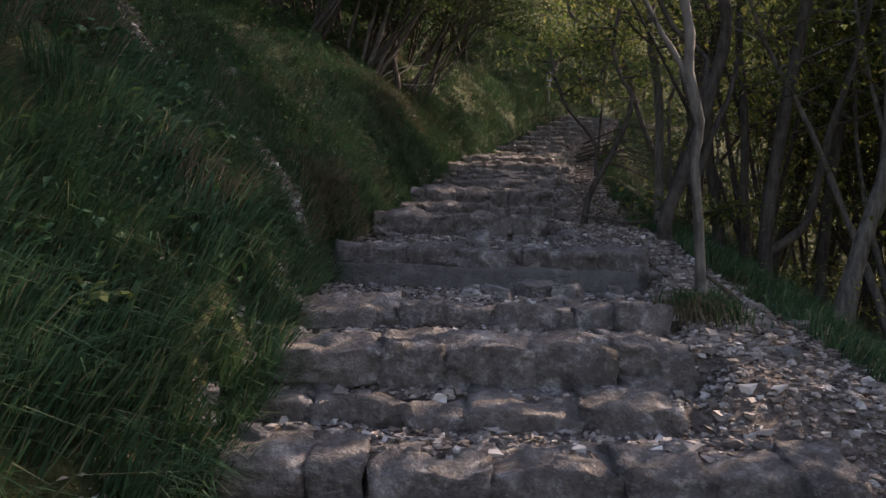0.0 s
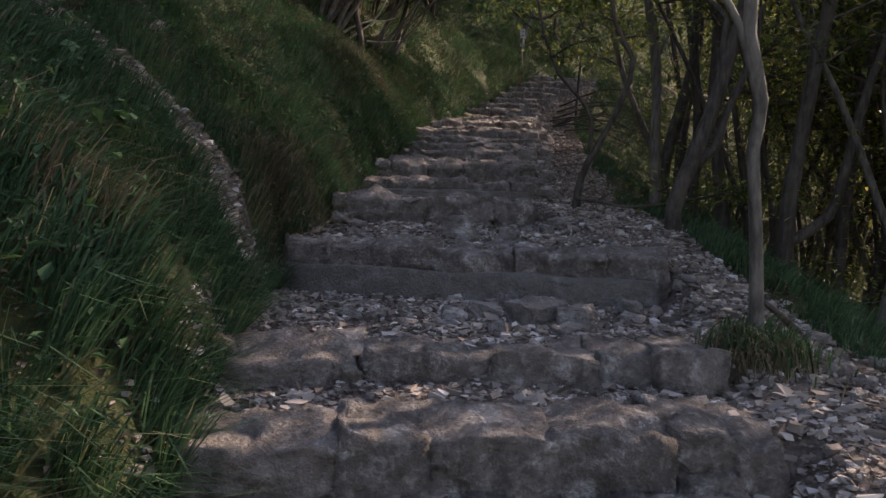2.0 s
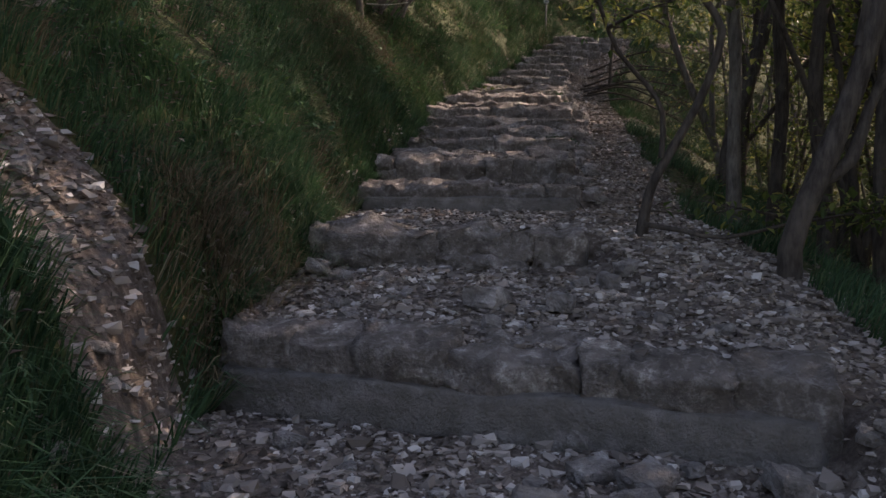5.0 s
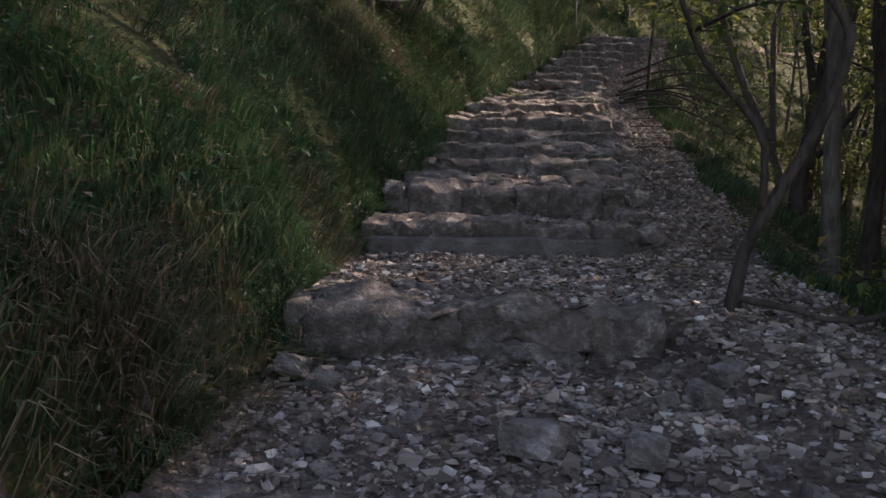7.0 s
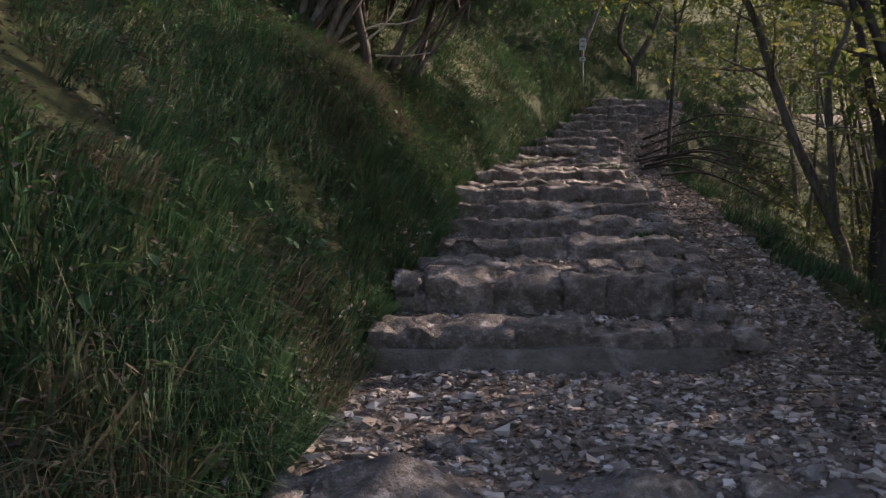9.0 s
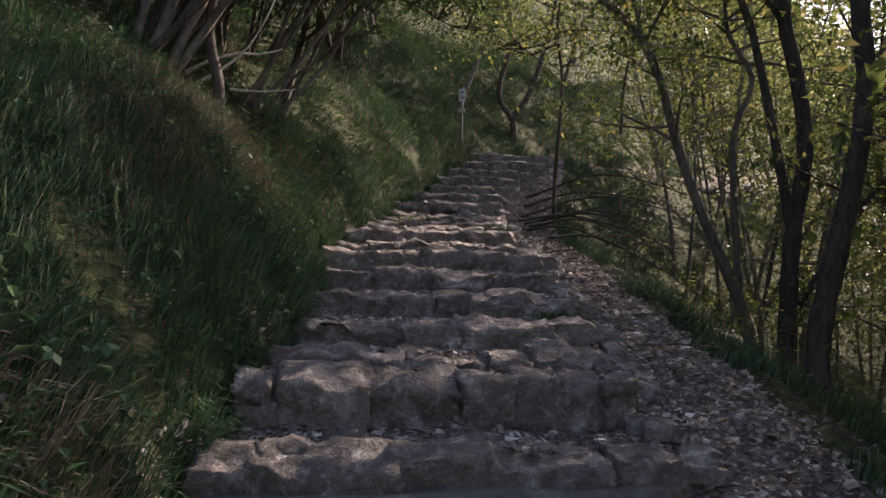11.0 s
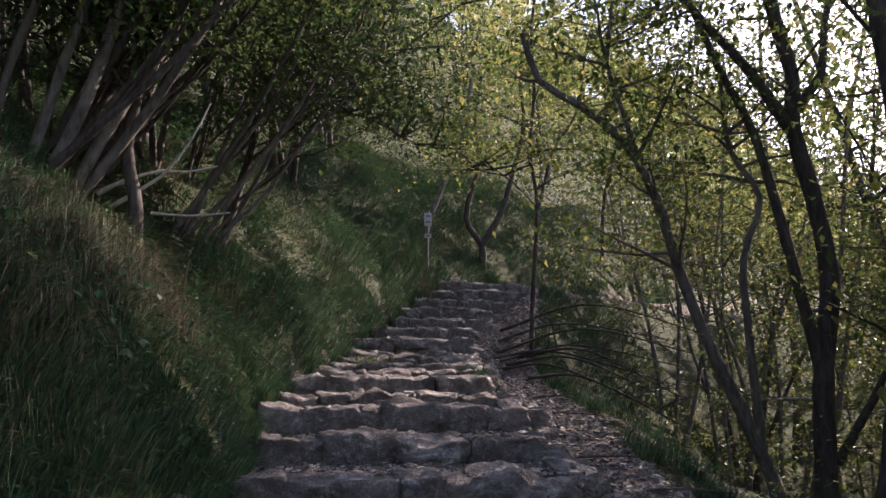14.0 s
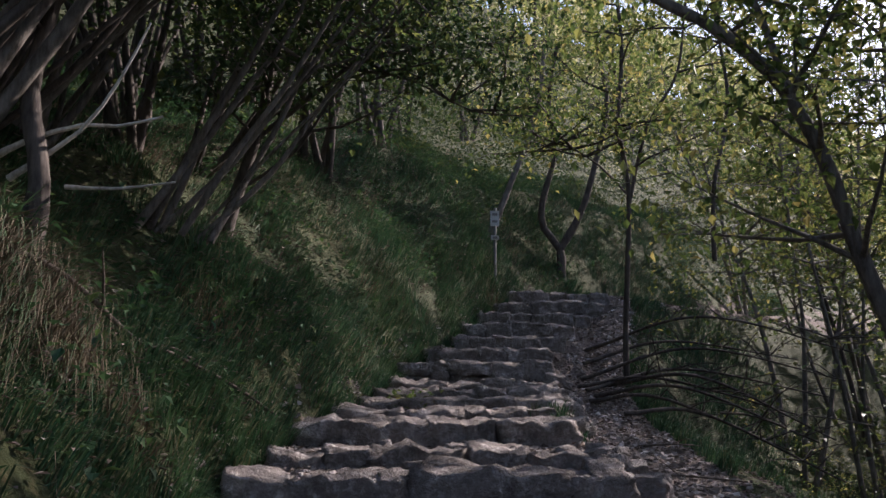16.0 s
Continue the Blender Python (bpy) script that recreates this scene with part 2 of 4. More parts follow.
def treads(x, y):
    """Level of the walked surface: treads that step up behind each row of edge stones."""
    z = np.interp(np.minimum(y, YS[0]), YN, LEVEL)
    z = np.where(y < YS[0] - 0.4, z, np.minimum(z, 0.05))
    last = 0.05
    for i, (a, c, lev) in enumerate(STEPS):
        edge = a[1] + (c[1] - a[1]) * np.clip((x - a[0]) / (c[0] - a[0]), -0.1, 1.1)
        if i in SLOPING:
            z = z + SLOPING[i] * np.clip((y - edge + 1.5) / 1.4, 0, 1)
            last += SLOPING[i]
        z = z + (lev - 0.03 - last) * smooth(y, edge + 0.10, edge + 0.17)
        z = z + 0.03 * vnoise(x * 3.3, y * 0 + lev * 9, 21) * np.exp(-np.clip(edge + 0.02 - y, 0, 3) / 0.11) * (y < edge + 0.06)
        last = lev - 0.03
    return z + np.where(y > 20.3, np.interp(y, YN, LEVEL) - 4.43, 0)


def ground(x, y):
    x, y = np.asarray(x, float), np.asarray(y, float)
    lo, hi, ed = left_end(y), right_end(y), shelf_edge(y)
    ramp_z = np.interp(y, YN, LEVEL) - np.interp(y, [7, 8.5, 10, 15.5, 17.5, 19], [0.06, 0.10, 0.20, 0.22, 0.28, 0.06])
    z = treads(x, y) * (1 - smooth(x, hi - 0.02, hi + 0.16)) + ramp_z * smooth(x, hi - 0.02, hi + 0.16)
    z -= np.clip(x - hi, 0, np.maximum(ed - hi, 0.05)) * np.interp(y, [3, 5, 7, 30], [0.26, 0.14, 0.08, 0.05])
    side = np.clip(x - ed, 0, None)
    z -= (np.interp(y, [15, 16.5, 24, 28], [0.62, 1.15, 1.15, 0.62]) - 0.62) * np.clip(side, 0, 2.2)
    z -= 0.62 * np.clip(side, 0, 9) + 0.42 * np.clip(side - 9, 0, 26) - 0.1 * smooth(side, 0, 0.25)
    z += 0.62 * np.clip(side - 48, 0, 130)
    d = np.clip(lo - 0.03 - x, 0, None)
    steep = np.interp(y, [1, 4, 5.3, 6.2, 8, 30], [1.0, 1.0, 0.93, 0.93, 1.0, 1.05])
    lip = np.interp(y, [5, 9, 30], [2.1, 1.35, 1.35])
    bank = 1.5 * np.clip(d, 0, 0.22) + steep * np.clip(d - 0.22, 0, lip) + 0.36 * np.clip(d - 0.22 - lip, 0, 7) + 0.62 * np.clip(d - 7.2 - lip, 0, 25)
    z = z * (1 - smooth(d, 0, 0.2)) + (np.interp(y, YN, LEVEL) * smooth(d, 0, 0.2)) + bank
    bumps = np.interp(y, [3, 4.4, 8, 10], [1, 0.3, 0.3, 1]) * smooth(d, 0.05, 0.9) * (0.34 * (vnoise(x * 1.1, y * 0.9, 1) - 0.5) + 0.16 * (vnoise(x * 3.1, y * 2.7, 2) - 0.5))
    bumps += smooth(side, 0, 1.5) * (0.5 * (vnoise(x * 0.6, y * 0.6, 3) - 0.5) + 0.2 * (vnoise(x * 2, y * 2, 4) - 0.5))
    grain = 0.035 * (vnoise(x * 5, y * 5, 5) - 0.5) + 0.018 * (vnoise(x * 14, y * 14, 6) - 0.5)
    return z + bumps + grain


def scree(x, y):
    """1 on the bare stony streak of the bank, 0 elsewhere."""
    d = left_end(y) - x
    mid = 5.58 + 0.42 * np.clip(d, 0, 4) + 0.7 * (vnoise(x * 1.6, y * 0.4, 31) - 0.5)
    wide = 0.27 + 0.36 * vnoise(x * 2.1, y * 2.1, 32) - 0.09 * np.clip(d, 0, 3)
    return smooth(d, -0.1, 0.1) * (1 - smooth(np.abs(y - mid), wide * 0.6, wide * 1.3)) * (1 - smooth(d, 2.2, 3.2))


# ---- ground: one sheet ----
def axis(lo, hi, step, out, far):
    a = list(np.arange(lo, hi, step))
    s, v = step, a[-1]
    while v < far:
        s *= 1.13
        v += s
        a.append(v)
    s, v, left = step, lo, []
    while v > out:
        s *= 1.13
        v -= s
        left.append(v)
    return np.array(left[::-1] + a)


gx, gy = axis(-3.2, 4.0, 0.06, -120, 190), axis(1.6, 21.5, 0.055, -90, 240)
GX, GY = np.meshgrid(gx, gy)
GZ = ground(GX, GY)
nx, ny = len(gx), len(gy)
idx = np.arange(nx * ny).reshape(ny, nx)
quads = np.stack([idx[:-1, :-1], idx[:-1, 1:], idx[1:, 1:], idx[1:, :-1]], -1).reshape(-1, 4)
me = mesh_of("ground", np.stack([GX, GY, GZ], -1).reshape(-1, 3), quads, SOIL, True)
me.materials.append(TURF)
me.materials.append(HILLSIDE)
cx, cy = (GX[:-1, :-1] + GX[1:, 1:]) / 2, (GY[:-1, :-1] + GY[1:, 1:]) / 2
green = ((cx < left_end(cy) - 0.03) & (scree(cx, cy) < 0.5)) | (cx > shelf_edge(cy) + 0.05)
me.polygons.foreach_set("material_index", np.where((cx - shelf_edge(cy)) > 46, 2, green).ravel().astype(np.int32))
soil = tagged(new("ground", me), "stony forest soil with grassy bank and gravel path", "ground", kind="structure")


# ---- loose pieces ----
def cubes(pts, size, mat, name, flat=0.6):
    """Many small angular stones in one mesh."""
    k = len(pts)
    base = np.array([[-1, -1, -1], [1, -1, -1], [1, 1, -1], [-1, 1, -1], [-1, -1, 1], [1, -1, 1], [1, 1, 1], [-1, 1, 1]], float) * 0.5
    v = base[None] * rng.uniform(0.5, 1.25, (k, 8, 3)) + rng.normal(0, 0.15, (k, 8, 3))
    v *= np.stack([np.ones(k), rng.uniform(0.55, 1, k), rng.uniform(0.25, 0.65, k) * flat / 0.6], -1)[:, None] * np.asarray(size)[:, None, None]
    v = turn(v, rng.uniform(0, 6.28, k), rng.normal(0, 0.35, k))
    v += np.asarray(pts)[:, None]
    f = np.array([[0, 3, 2, 1], [4, 5, 6, 7], [0, 1, 5, 4], [1, 2, 6, 5], [2, 3, 7, 6], [3, 0, 4, 7]])
    f = (f[None] + 8 * np.arange(k)[:, None, None]).reshape(-1, 4)
    return mesh_of(name, v.reshape(-1, 3), f, mat)


def turn(v, spin, tip):
    c, s = np.cos(tip)[:, None], np.sin(tip)[:, None]
    y, z = v[..., 1] * c - v[..., 2] * s, v[..., 1] * s + v[..., 2] * c
    c, s = np.cos(spin)[:, None], np.sin(spin)[:, None]
    return np.stack([v[..., 0] * c - y * s, v[..., 0] * s + y * c, z], -1)


def leaves(pts, size, mat, name, droop=0.6, flat=1.2):
    """Many folded pointed leaves in one mesh, two triangles each side of the rib."""
    k = len(pts)
    base = np.array([[0, 0, 0], [0.30, 0.42, 0.10], [0, 1, -0.12], [-0.30, 0.42, 0.10]])
    v = np.repeat(base[None], k, 0) * np.asarray(size)[:, None, None]
    v[:, :, 0] *= rng.uniform(0.7, 1.25, k)[:, None]
    v = turn(v, rng.uniform(0, 6.28, k), rng.normal(-droop * 0.5, flat * 0.5, k))
    v += np.asarray(pts)[:, None]
    f = (np.array([[0, 1, 2], [0, 2, 3]])[None] + 4 * np.arange(k)[:, None, None]).reshape(-1, 3)
    return mesh_of(name, v.reshape(-1, 3), f, mat)


def blades(x, y, length, mat, name, lean):
    """Bent grass blades, rooted on the ground, leaning down the slope."""
    k = len(x)
    z = ground(x, y) - 0.01
    w = rng.uniform(0.0022, 0.0048, k) * (1 + 0.0 * x)
    a = rng.uniform(0, 6.28, k)
    side = np.stack([np.cos(a), np.sin(a), 0 * a], -1) * w[:, None]
    swirl = 2.6 * (vnoise(x * 2.3, y * 2.3, 51) - 0.5) + 1.4 * (vnoise(x * 6, y * 6, 52) - 0.5)
    lx, ly = lean[0] * np.cos(swirl) - lean[1] * np.sin(swirl), lean[0] * np.sin(swirl) + lean[1] * np.cos(swirl)
    length = length * (0.65 + 0.8 * vnoise(x * 7, y * 7, 53))
    out = np.stack([lx * 1.25 + rng.normal(0, 0.3, k), ly * 1.25 + rng.normal(0, 0.3, k)], -1) * length[:, None]
    root = np.stack([x, y, z], -1)
    mid = root + np.stack([out[:, 0] * 0.38, out[:, 1] * 0.38, length * 0.56], -1)
    tip = root + np.stack([out[:, 0] * 1.05, out[:, 1] * 1.05, length * rng.uniform(0.35, 0.85, k)], -1)
    v = np.stack([root - side, root + side, mid - side * 0.8, mid + side * 0.8, tip], 1).reshape(-1, 3)
    f = (np.array([[0, 1, 3], [0, 3, 2], [2, 3, 4]])[None] + 5 * np.arange(k)[:, None, None]).reshape(-1, 3)
    return mesh_of(name, v, f, mat)


# ---- stones ----
def boulder(name, size, mat, seed, cuts=5, rough=0.10, square=0.62, rounded=True):
    """A hewn or natural stone: a box with worn corners and an uneven skin. size is its full width, depth and height."""
    bm = bmesh.new()
    bmesh.ops.create_cube(bm, size=2)
    bmesh.ops.subdivide_edges(bm, edges=bm.edges[:], cuts=cuts, use_grid_fill=True)
    off = Vector((seed * 3.7, seed * 1.9, seed * 5.3))
    hx, hy, hz = (s / 2 for s in size)
    for v in bm.verts:
        c = v.co.copy()
        r = c.normalized() * 1.25
        q = c.lerp(r, 1 - square)
        w = Vector((q.x * hx, q.y * hy, q.z * hz))
        wob = noise.noise_vector(w * 4.0 + off) * rough * 0.75 + noise.noise_vector(w * 11 + off) * rough * 0.55 + noise.noise_vector(w * 27 + off) * rough * 0.3
        v.co = w + wob * min(1.0, max(size) * 1.8) * 0.62
    for f in bm.faces:
        f.smooth = rounded
    me = bpy.data.meshes.new(name)
    bm.to_mesh(me)
    bm.free()
    me.materials.append(mat)
    return me


def stone_step(i, a, c, lev, height, stones, footing=0.0, seed=0):
    """A row of rough limestone blocks set on edge, with gravel behind."""
    r = random.Random(100 + i)
    st = thing("stone_step", ((a[0] + c[0]) / 2, (a[1] + c[1]) / 2, lev - height), "rough grey limestone step of uneven hewn blocks" if not footing else "rough grey limestone step set on a concrete footing", "step", "steps of the forest stairway")
    cuts = [0.0]
    wts = WIDTHS.get(i) or [r.uniform(0.45, 1.7) for _ in range(stones)]
    stones = len(wts)
    for q in wts:
        cuts.append(cuts[-1] + q / sum(wts))
    ang = math.atan2(c[1] - a[1], c[0] - a[0])
    full = math.hypot(c[0] - a[0], c[1] - a[1])
    top = height - footing
    for k in range(stones):
        w = (cuts[k + 1] - cuts[k]) * full + 0.014
        m = (cuts[k] + cuts[k + 1]) / 2
        px, py = a[0] + (c[0] - a[0]) * m, a[1] + (c[1] - a[1]) * m
        tall = top + 0.07 + r.uniform(-0.03, 0.04)
        rows = [(0.0, tall)]
        if not footing and top > 0.13 and r.random() < 0.3:
            cut = tall * r.uniform(0.42, 0.6)
            rows = [(0.0, cut + 0.015), (cut, tall - cut)]
        for lift, high in rows:
            dep = r.uniform(0.26, 0.36)
            ob = part("block", boulder("block", (w, dep, high), STONE, i * 11 + k + lift * 50, 9, 0.13, 0.84), st)
            back = dep / 2 + r.uniform(-0.045, 0.025) - (0.03 if footing else 0.0)
            ob.location = (px - math.sin(ang) * back - st.location.x, py + math.cos(ang) * back - st.location.y, height - tall + lift + high / 2 + r.uniform(-0.024, 0.012))
            ob.rotation_euler = (r.uniform(0.02, 0.17), r.uniform(-0.04, 0.04), ang + r.uniform(-0.06, 0.06))
    if footing:
        me = boulder("footing", (full * 0.97, 0.32, footing + 0.16), MORTAR, i * 7 + 3, 9, 0.03, 0.88)
        ob = part("footing", me, st, "rough grey concrete footing")
        ob.location = (-math.sin(ang) * 0.07, math.cos(ang) * 0.07, (footing + 0.16) / 2 - 0.13)
        ob.rotation_euler = (0, 0, ang)
    return st


WIDTHS = {5: (0.9, 0.8, 1.0, 1.3, 0.45, 1.0, 0.85), 6: (0.25, 1.8, 1.5, 0.9), 7: (0.6, 1.5, 1.2, 1.4, 0.8), 11: (0.7, 0.9, 0.8, 0.7, 0.5, 1.7), 13: (0.85, 1.2, 0.3, 2.2, 0.35, 0.5)}
COUNT = (6, 7, 5, 6, 5, 8, 4, 5, 7, 5, 4, 6, 4, 5, 5, 5, 4, 5, 4, 5, 5, 4, 5, 4, 5, 4, 5)
for i, (a, c, lev) in enumerate(STEPS):
    low = STEPS[i - 1][2] if i else lev - 0.2
    stone_step(i, a, c, lev, lev - low - SLOPING.get(i, 0.0), COUNT[i], {5: 0.11, 7: 0.06}.get(i, 0.0))


# ---- trees ----
def spline(pts, step=0.14):
    """Smooth line through points."""
    p = [np.array(q, float) for q in pts]
    p = [2 * p[0] - p[1]] + p + [2 * p[-1] - p[-2]]
    out = []
    for i in range(1, len(p) - 2):
        k = max(2, int(np.linalg.norm(p[i + 1] - p[i]) / step))
        for j in range(k):
            t = j / k
            out.append(0.5 * (2 * p[i] + (p[i + 1] - p[i - 1]) * t + (2 * p[i - 1] - 5 * p[i] + 4 * p[i + 1] - p[i + 2]) * t * t + (3 * p[i] - p[i - 1] - 3 * p[i + 1] + p[i + 2]) * t ** 3))
    out.append(p[-2])
    return np.array(out)


def tube(line, r0, r1, sides=8, flare=0.0):
    """Vertices and quads of a tapered, slightly knotty stem along a line."""
    k = len(line)
    d = np.gradient(line, axis=0)
    d /= np.linalg.norm(d, axis=1)[:, None] + 1e-9
    ref = np.array([0.3, 0.9, 0.1]) if abs(d[0][2]) > 0.5 else np.array([0, 0, 1.0])
    u = np.cross(d, ref)
    u /= np.linalg.norm(u, axis=1)[:, None] + 1e-9
    w = np.cross(d, u)
    t = np.linspace(0, 1, k)
    rad = r0 + (r1 - r0) * t ** 0.8 + flare * np.exp(-t * k * 0.16 / 0.25)
    rad = rad * (1 + 0.14 * (rng.random(k) - 0.5))
    a = np.arange(sides) * 2 * np.pi / sides
    ring = rad[:, None] * (1 + 0.12 * (rng.random((k, sides)) - 0.5))
    v = line[:, None] + ring[..., None] * (np.cos(a)[None, :, None] * u[:, None] + np.sin(a)[None, :, None] * w[:, None])
    i = np.arange(k - 1)[:, None] * sides
    j = np.arange(sides)[None]
    f = np.stack([i + j, i + (j + 1) % sides, i + sides + (j + 1) % sides, i + sides + j], -1).reshape(-1, 4)
    return v.reshape(-1, 3), f


def joined(tubes, mat, name):
    v, f, o = [], [], 0
    for a, c in tubes:
        v.append(a)
        f.append(c + o)
        o += len(a)
    return mesh_of(name, np.concatenate(v), np.concatenate(f), mat, True)


def sprays(lines, r, count, reach, up=0.35):
    """Side branches and twigs off stems, and the points where leaves grow."""
    tubes, tips = [], []
    for line, lo in lines:
        k = len(line)
        for _ in range(count):
            j = int(r.uniform(lo, 0.98) * (k - 1))
            p0 = line[j]
            a = r.uniform(0, 6.28)
            ln = reach * r.uniform(0.45, 1.1) * (1.15 - 0.5 * j / k)
            dirn = np.array([math.cos(a), math.sin(a), r.uniform(0.0, 0.9) * up * 2])
            pts = [p0]
            for s in range(1, 5):
                dirn = dirn + np.array([r.uniform(-0.3, 0.3), r.uniform(-0.3, 0.3), r.uniform(-0.16, 0.2)])
                pts.append(pts[-1] + dirn / np.linalg.norm(dirn) * ln / 4)
            tubes.append(tube(np.array(pts), 0.011 + 0.006 * ln, 0.003, 4))
            for s in range(2, 5):
                for _ in range(2):
                    b = r.uniform(0, 6.28)
                    q = pts[s] + np.array([math.cos(b), math.sin(b), r.uniform(-0.3, 0.5)]) * ln * r.uniform(0.15, 0.32)
                    tubes.append(tube(np.array([pts[s], q]), 0.006, 0.002, 3))
                    tips.append(q)
                    tips.append((pts[s] * 0.4 + q * 0.6))
                tips.append(pts[s])
    return tubes, np.array(tips)


def crown_points(tips, per, spread, r):
    k = len(tips)
    pts = np.repeat(tips, per, 0) + np.random.default_rng(r).normal(0, 1, (k * per, 3)) * np.array([spread, spread, spread * 0.55])
    return pts


def tree(name, label, stems, mat, radii, leafy=None, group="", seed=1, leaf_mat=None, category="tree", ext=0.0):
    """stems: lines of points, the first one the trunk; radii: start and end of each. leafy: branches per stem, reach, leaves per tip, spread, where along the stem the branches start."""
    base = Vector(stems[0][0])
    t = thing(name, base, label, category, group)
    lines = []
    sway = random.Random(seed * 13 + 5)
    lean = [sway.uniform(-0.09, 0.09) for _ in stems]
    for i, (pts, (r0, r1)) in enumerate(zip(stems, radii)):
        foot = lean[0] * (pts[0][2] - stems[0][0][2]) if i else 0.0
        p = [(q[0], q[1] + foot + lean[i] * (q[2] - pts[0][2]), q[2]) for q in pts]
        if i == 0:
            g = float(ground(p[0][0], p[0][1]))
            if category != "branch" and p[0][2] > g - 0.1:
                p = [(p[0][0], p[0][1], g - 0.15)] + [q for q in p if q[2] > g + 0.1]
        if ext and i == 0:
            q = np.array(p[-1])
            for _ in range(3):
                q = q + np.array([rng.uniform(-0.2, 0.2), rng.uniform(-0.2, 0.2), ext / 3])
                p.append(tuple(q))
        line = spline(p)
        lines.append(line)
        ob = part("trunk" if i == 0 else "limb", joined([tube(line - np.array(base), r0, r1, 10, r0 * 0.45 if i == 0 else 0)], mat, "stem"), t)
    if leafy:
        count, reach, per, spread, lo = leafy
        r = random.Random(seed)
        tubes, tips = sprays([(q, lo) for q in (lines[:1] if ext else lines)], r, count, reach)
        tagged(part("twig_spray", joined([(v - np.array(base), f) for v, f in tubes], mat, "twig_spray"), t), kind="stuff")
        pts = crown_points(tips, per, spread, seed) - np.array(base)
        part("crown", leaves(pts, np.random.default_rng(seed).uniform(0.035, 0.085, len(pts)), leaf_mat or LEAF, "crown"), t, "loose green and yellowing autumn leaves")
    return t


tree("slender_tree", "slender tree with smooth pale grey trunk beside the steps", [[(1.68, 4.60, 0.96), (1.64, 4.60, 1.40), (1.60, 4.60, 1.75), (1.62, 4.60, 1.94), (1.55, 4.60, 2.19), (1.55, 4.60, 2.38), (1.49, 4.60, 2.67), (1.51, 4.60, 3.00)], [(1.61, 4.60, 1.92), (1.51, 4.60, 2.23), (1.41, 4.60, 2.38), (1.27, 4.60, 2.64)]], BARK_PALE, [(0.027, 0.021), (0.018, 0.011)], (16, 1.5, 12, 0.22, 0.74), seed=2, ext=3.0)
tree("leaning_tree", "dark leaning tree with rough bark on the path's edge", [[(2.12, 7.40, 1.06), (2.07, 7.40, 1.50), (2.18, 7.40, 1.83), (2.31, 7.40, 2.20), (2.39, 7.40, 2.49), (2.46, 7.40, 2.77), (2.55, 7.40, 3.18), (2.49, 7.40, 3.66)], [(2.18, 7.40, 1.83), (2.36, 7.40, 1.97), (2.43, 7.40, 2.23), (2.59, 7.40, 2.60), (2.67, 7.40, 3.01)], [(2.36, 7.40, 2.53), (2.40, 7.40, 2.92), (2.21, 7.40, 3.09), (2.01, 7.40, 3.38), (1.91, 7.40, 3.93)]], BARK, [(0.06, 0.038), (0.04, 0.02), (0.03, 0.013)], (16, 1.7, 12, 0.22, 0.74), seed=3, ext=3.0)
tree("crooked_tree", "small crooked dark tree rooted in the gravel", [[(1.45, 8.20, 1.53), (1.51, 8.20, 1.76), (1.59, 8.20, 1.94), (1.73, 8.20, 2.21), (1.82, 8.20, 2.42), (1.89, 8.20, 2.72), (1.78, 8.20, 2.89), (1.69, 8.20, 3.18), (1.74, 8.20, 3.53)], [(1.57, 8.20, 1.97), (1.57, 8.20, 2.24), (1.47, 8.20, 2.41), (1.29, 8.20, 2.61), (1.17, 8.20, 2.90), (1.10, 8.20, 3.21)], [(1.44, 7.99, 1.58), (1.65, 7.90, 1.55), (1.87, 7.83, 1.52), (2.50, 8.25, 1.60), (2.75, 8.30, 1.66)]], BARK, [(0.034, 0.018), (0.02, 0.010), (0.016, 0.008)], (5, 0.7, 5, 0.12, 0.75), seed=4)
tree("grey_tree", "straight grey-barked tree on the slope below the path", [[(2.50, 9.60, 1.41), (2.48, 9.60, 2.11), (2.48, 9.60, 2.76), (2.44, 9.60, 3.26), (2.35, 9.60, 3.84), (2.41, 9.60, 4.41)]], BARK_PALE, [(0.055, 0.036)], (16, 1.6, 12, 0.22, 0.74), seed=5, ext=3.0)
tree("dark_tree", "straight dark-barked tree on the wooded slope", [[(3.10, 10.40, 1.67), (3.12, 10.40, 2.48), (3.06, 10.40, 3.05), (3.05, 10.40, 3.52), (3.15, 10.40, 4.26)]], BARK, [(0.06, 0.04)], (16, 1.7, 12, 0.22, 0.74), seed=6, ext=3.0)
tree("dark_tree", "thin dark tree on the wooded slope", [[(3.04, 9.20, 1.41), (2.97, 9.20, 1.90), (2.89, 9.20, 2.47), (2.90, 9.20, 3.11), (2.96, 9.20, 3.77)]], BARK, [(0.06, 0.035)], (16, 1.5, 12, 0.22, 0.74), seed=7, ext=3.0)
tree("forked_tree", "dark forked tree with a curved limb on the slope", [[(3.02, 7.60, 0.96), (2.99, 7.60, 1.46), (3.06, 7.60, 2.09), (3.13, 7.60, 2.63), (3.22, 7.60, 3.16), (3.29, 7.60, 3.82), (3.19, 7.60, 4.46)], [(3.02, 7.60, 1.28), (3.31, 7.60, 1.49), (3.40, 7.60, 1.78), (3.53, 7.60, 2.37), (3.72, 7.60, 2.99), (3.87, 7.60, 3.61)]], BARK, [(0.06, 0.038), (0.045, 0.024)], (16, 1.6, 12, 0.22, 0.74), seed=8, ext=3.0)
tree("dark_tree", "thin dark leaning tree on the wooded slope", [[(3.87, 8.60, 0.69), (3.90, 8.60, 1.37), (3.97, 8.60, 2.15), (4.09, 8.60, 2.87), (4.16, 8.60, 3.42), (4.22, 8.60, 4.23)]], BARK, [(0.06, 0.04)], (16, 1.5, 12, 0.22, 0.74), seed=9, ext=3.0)
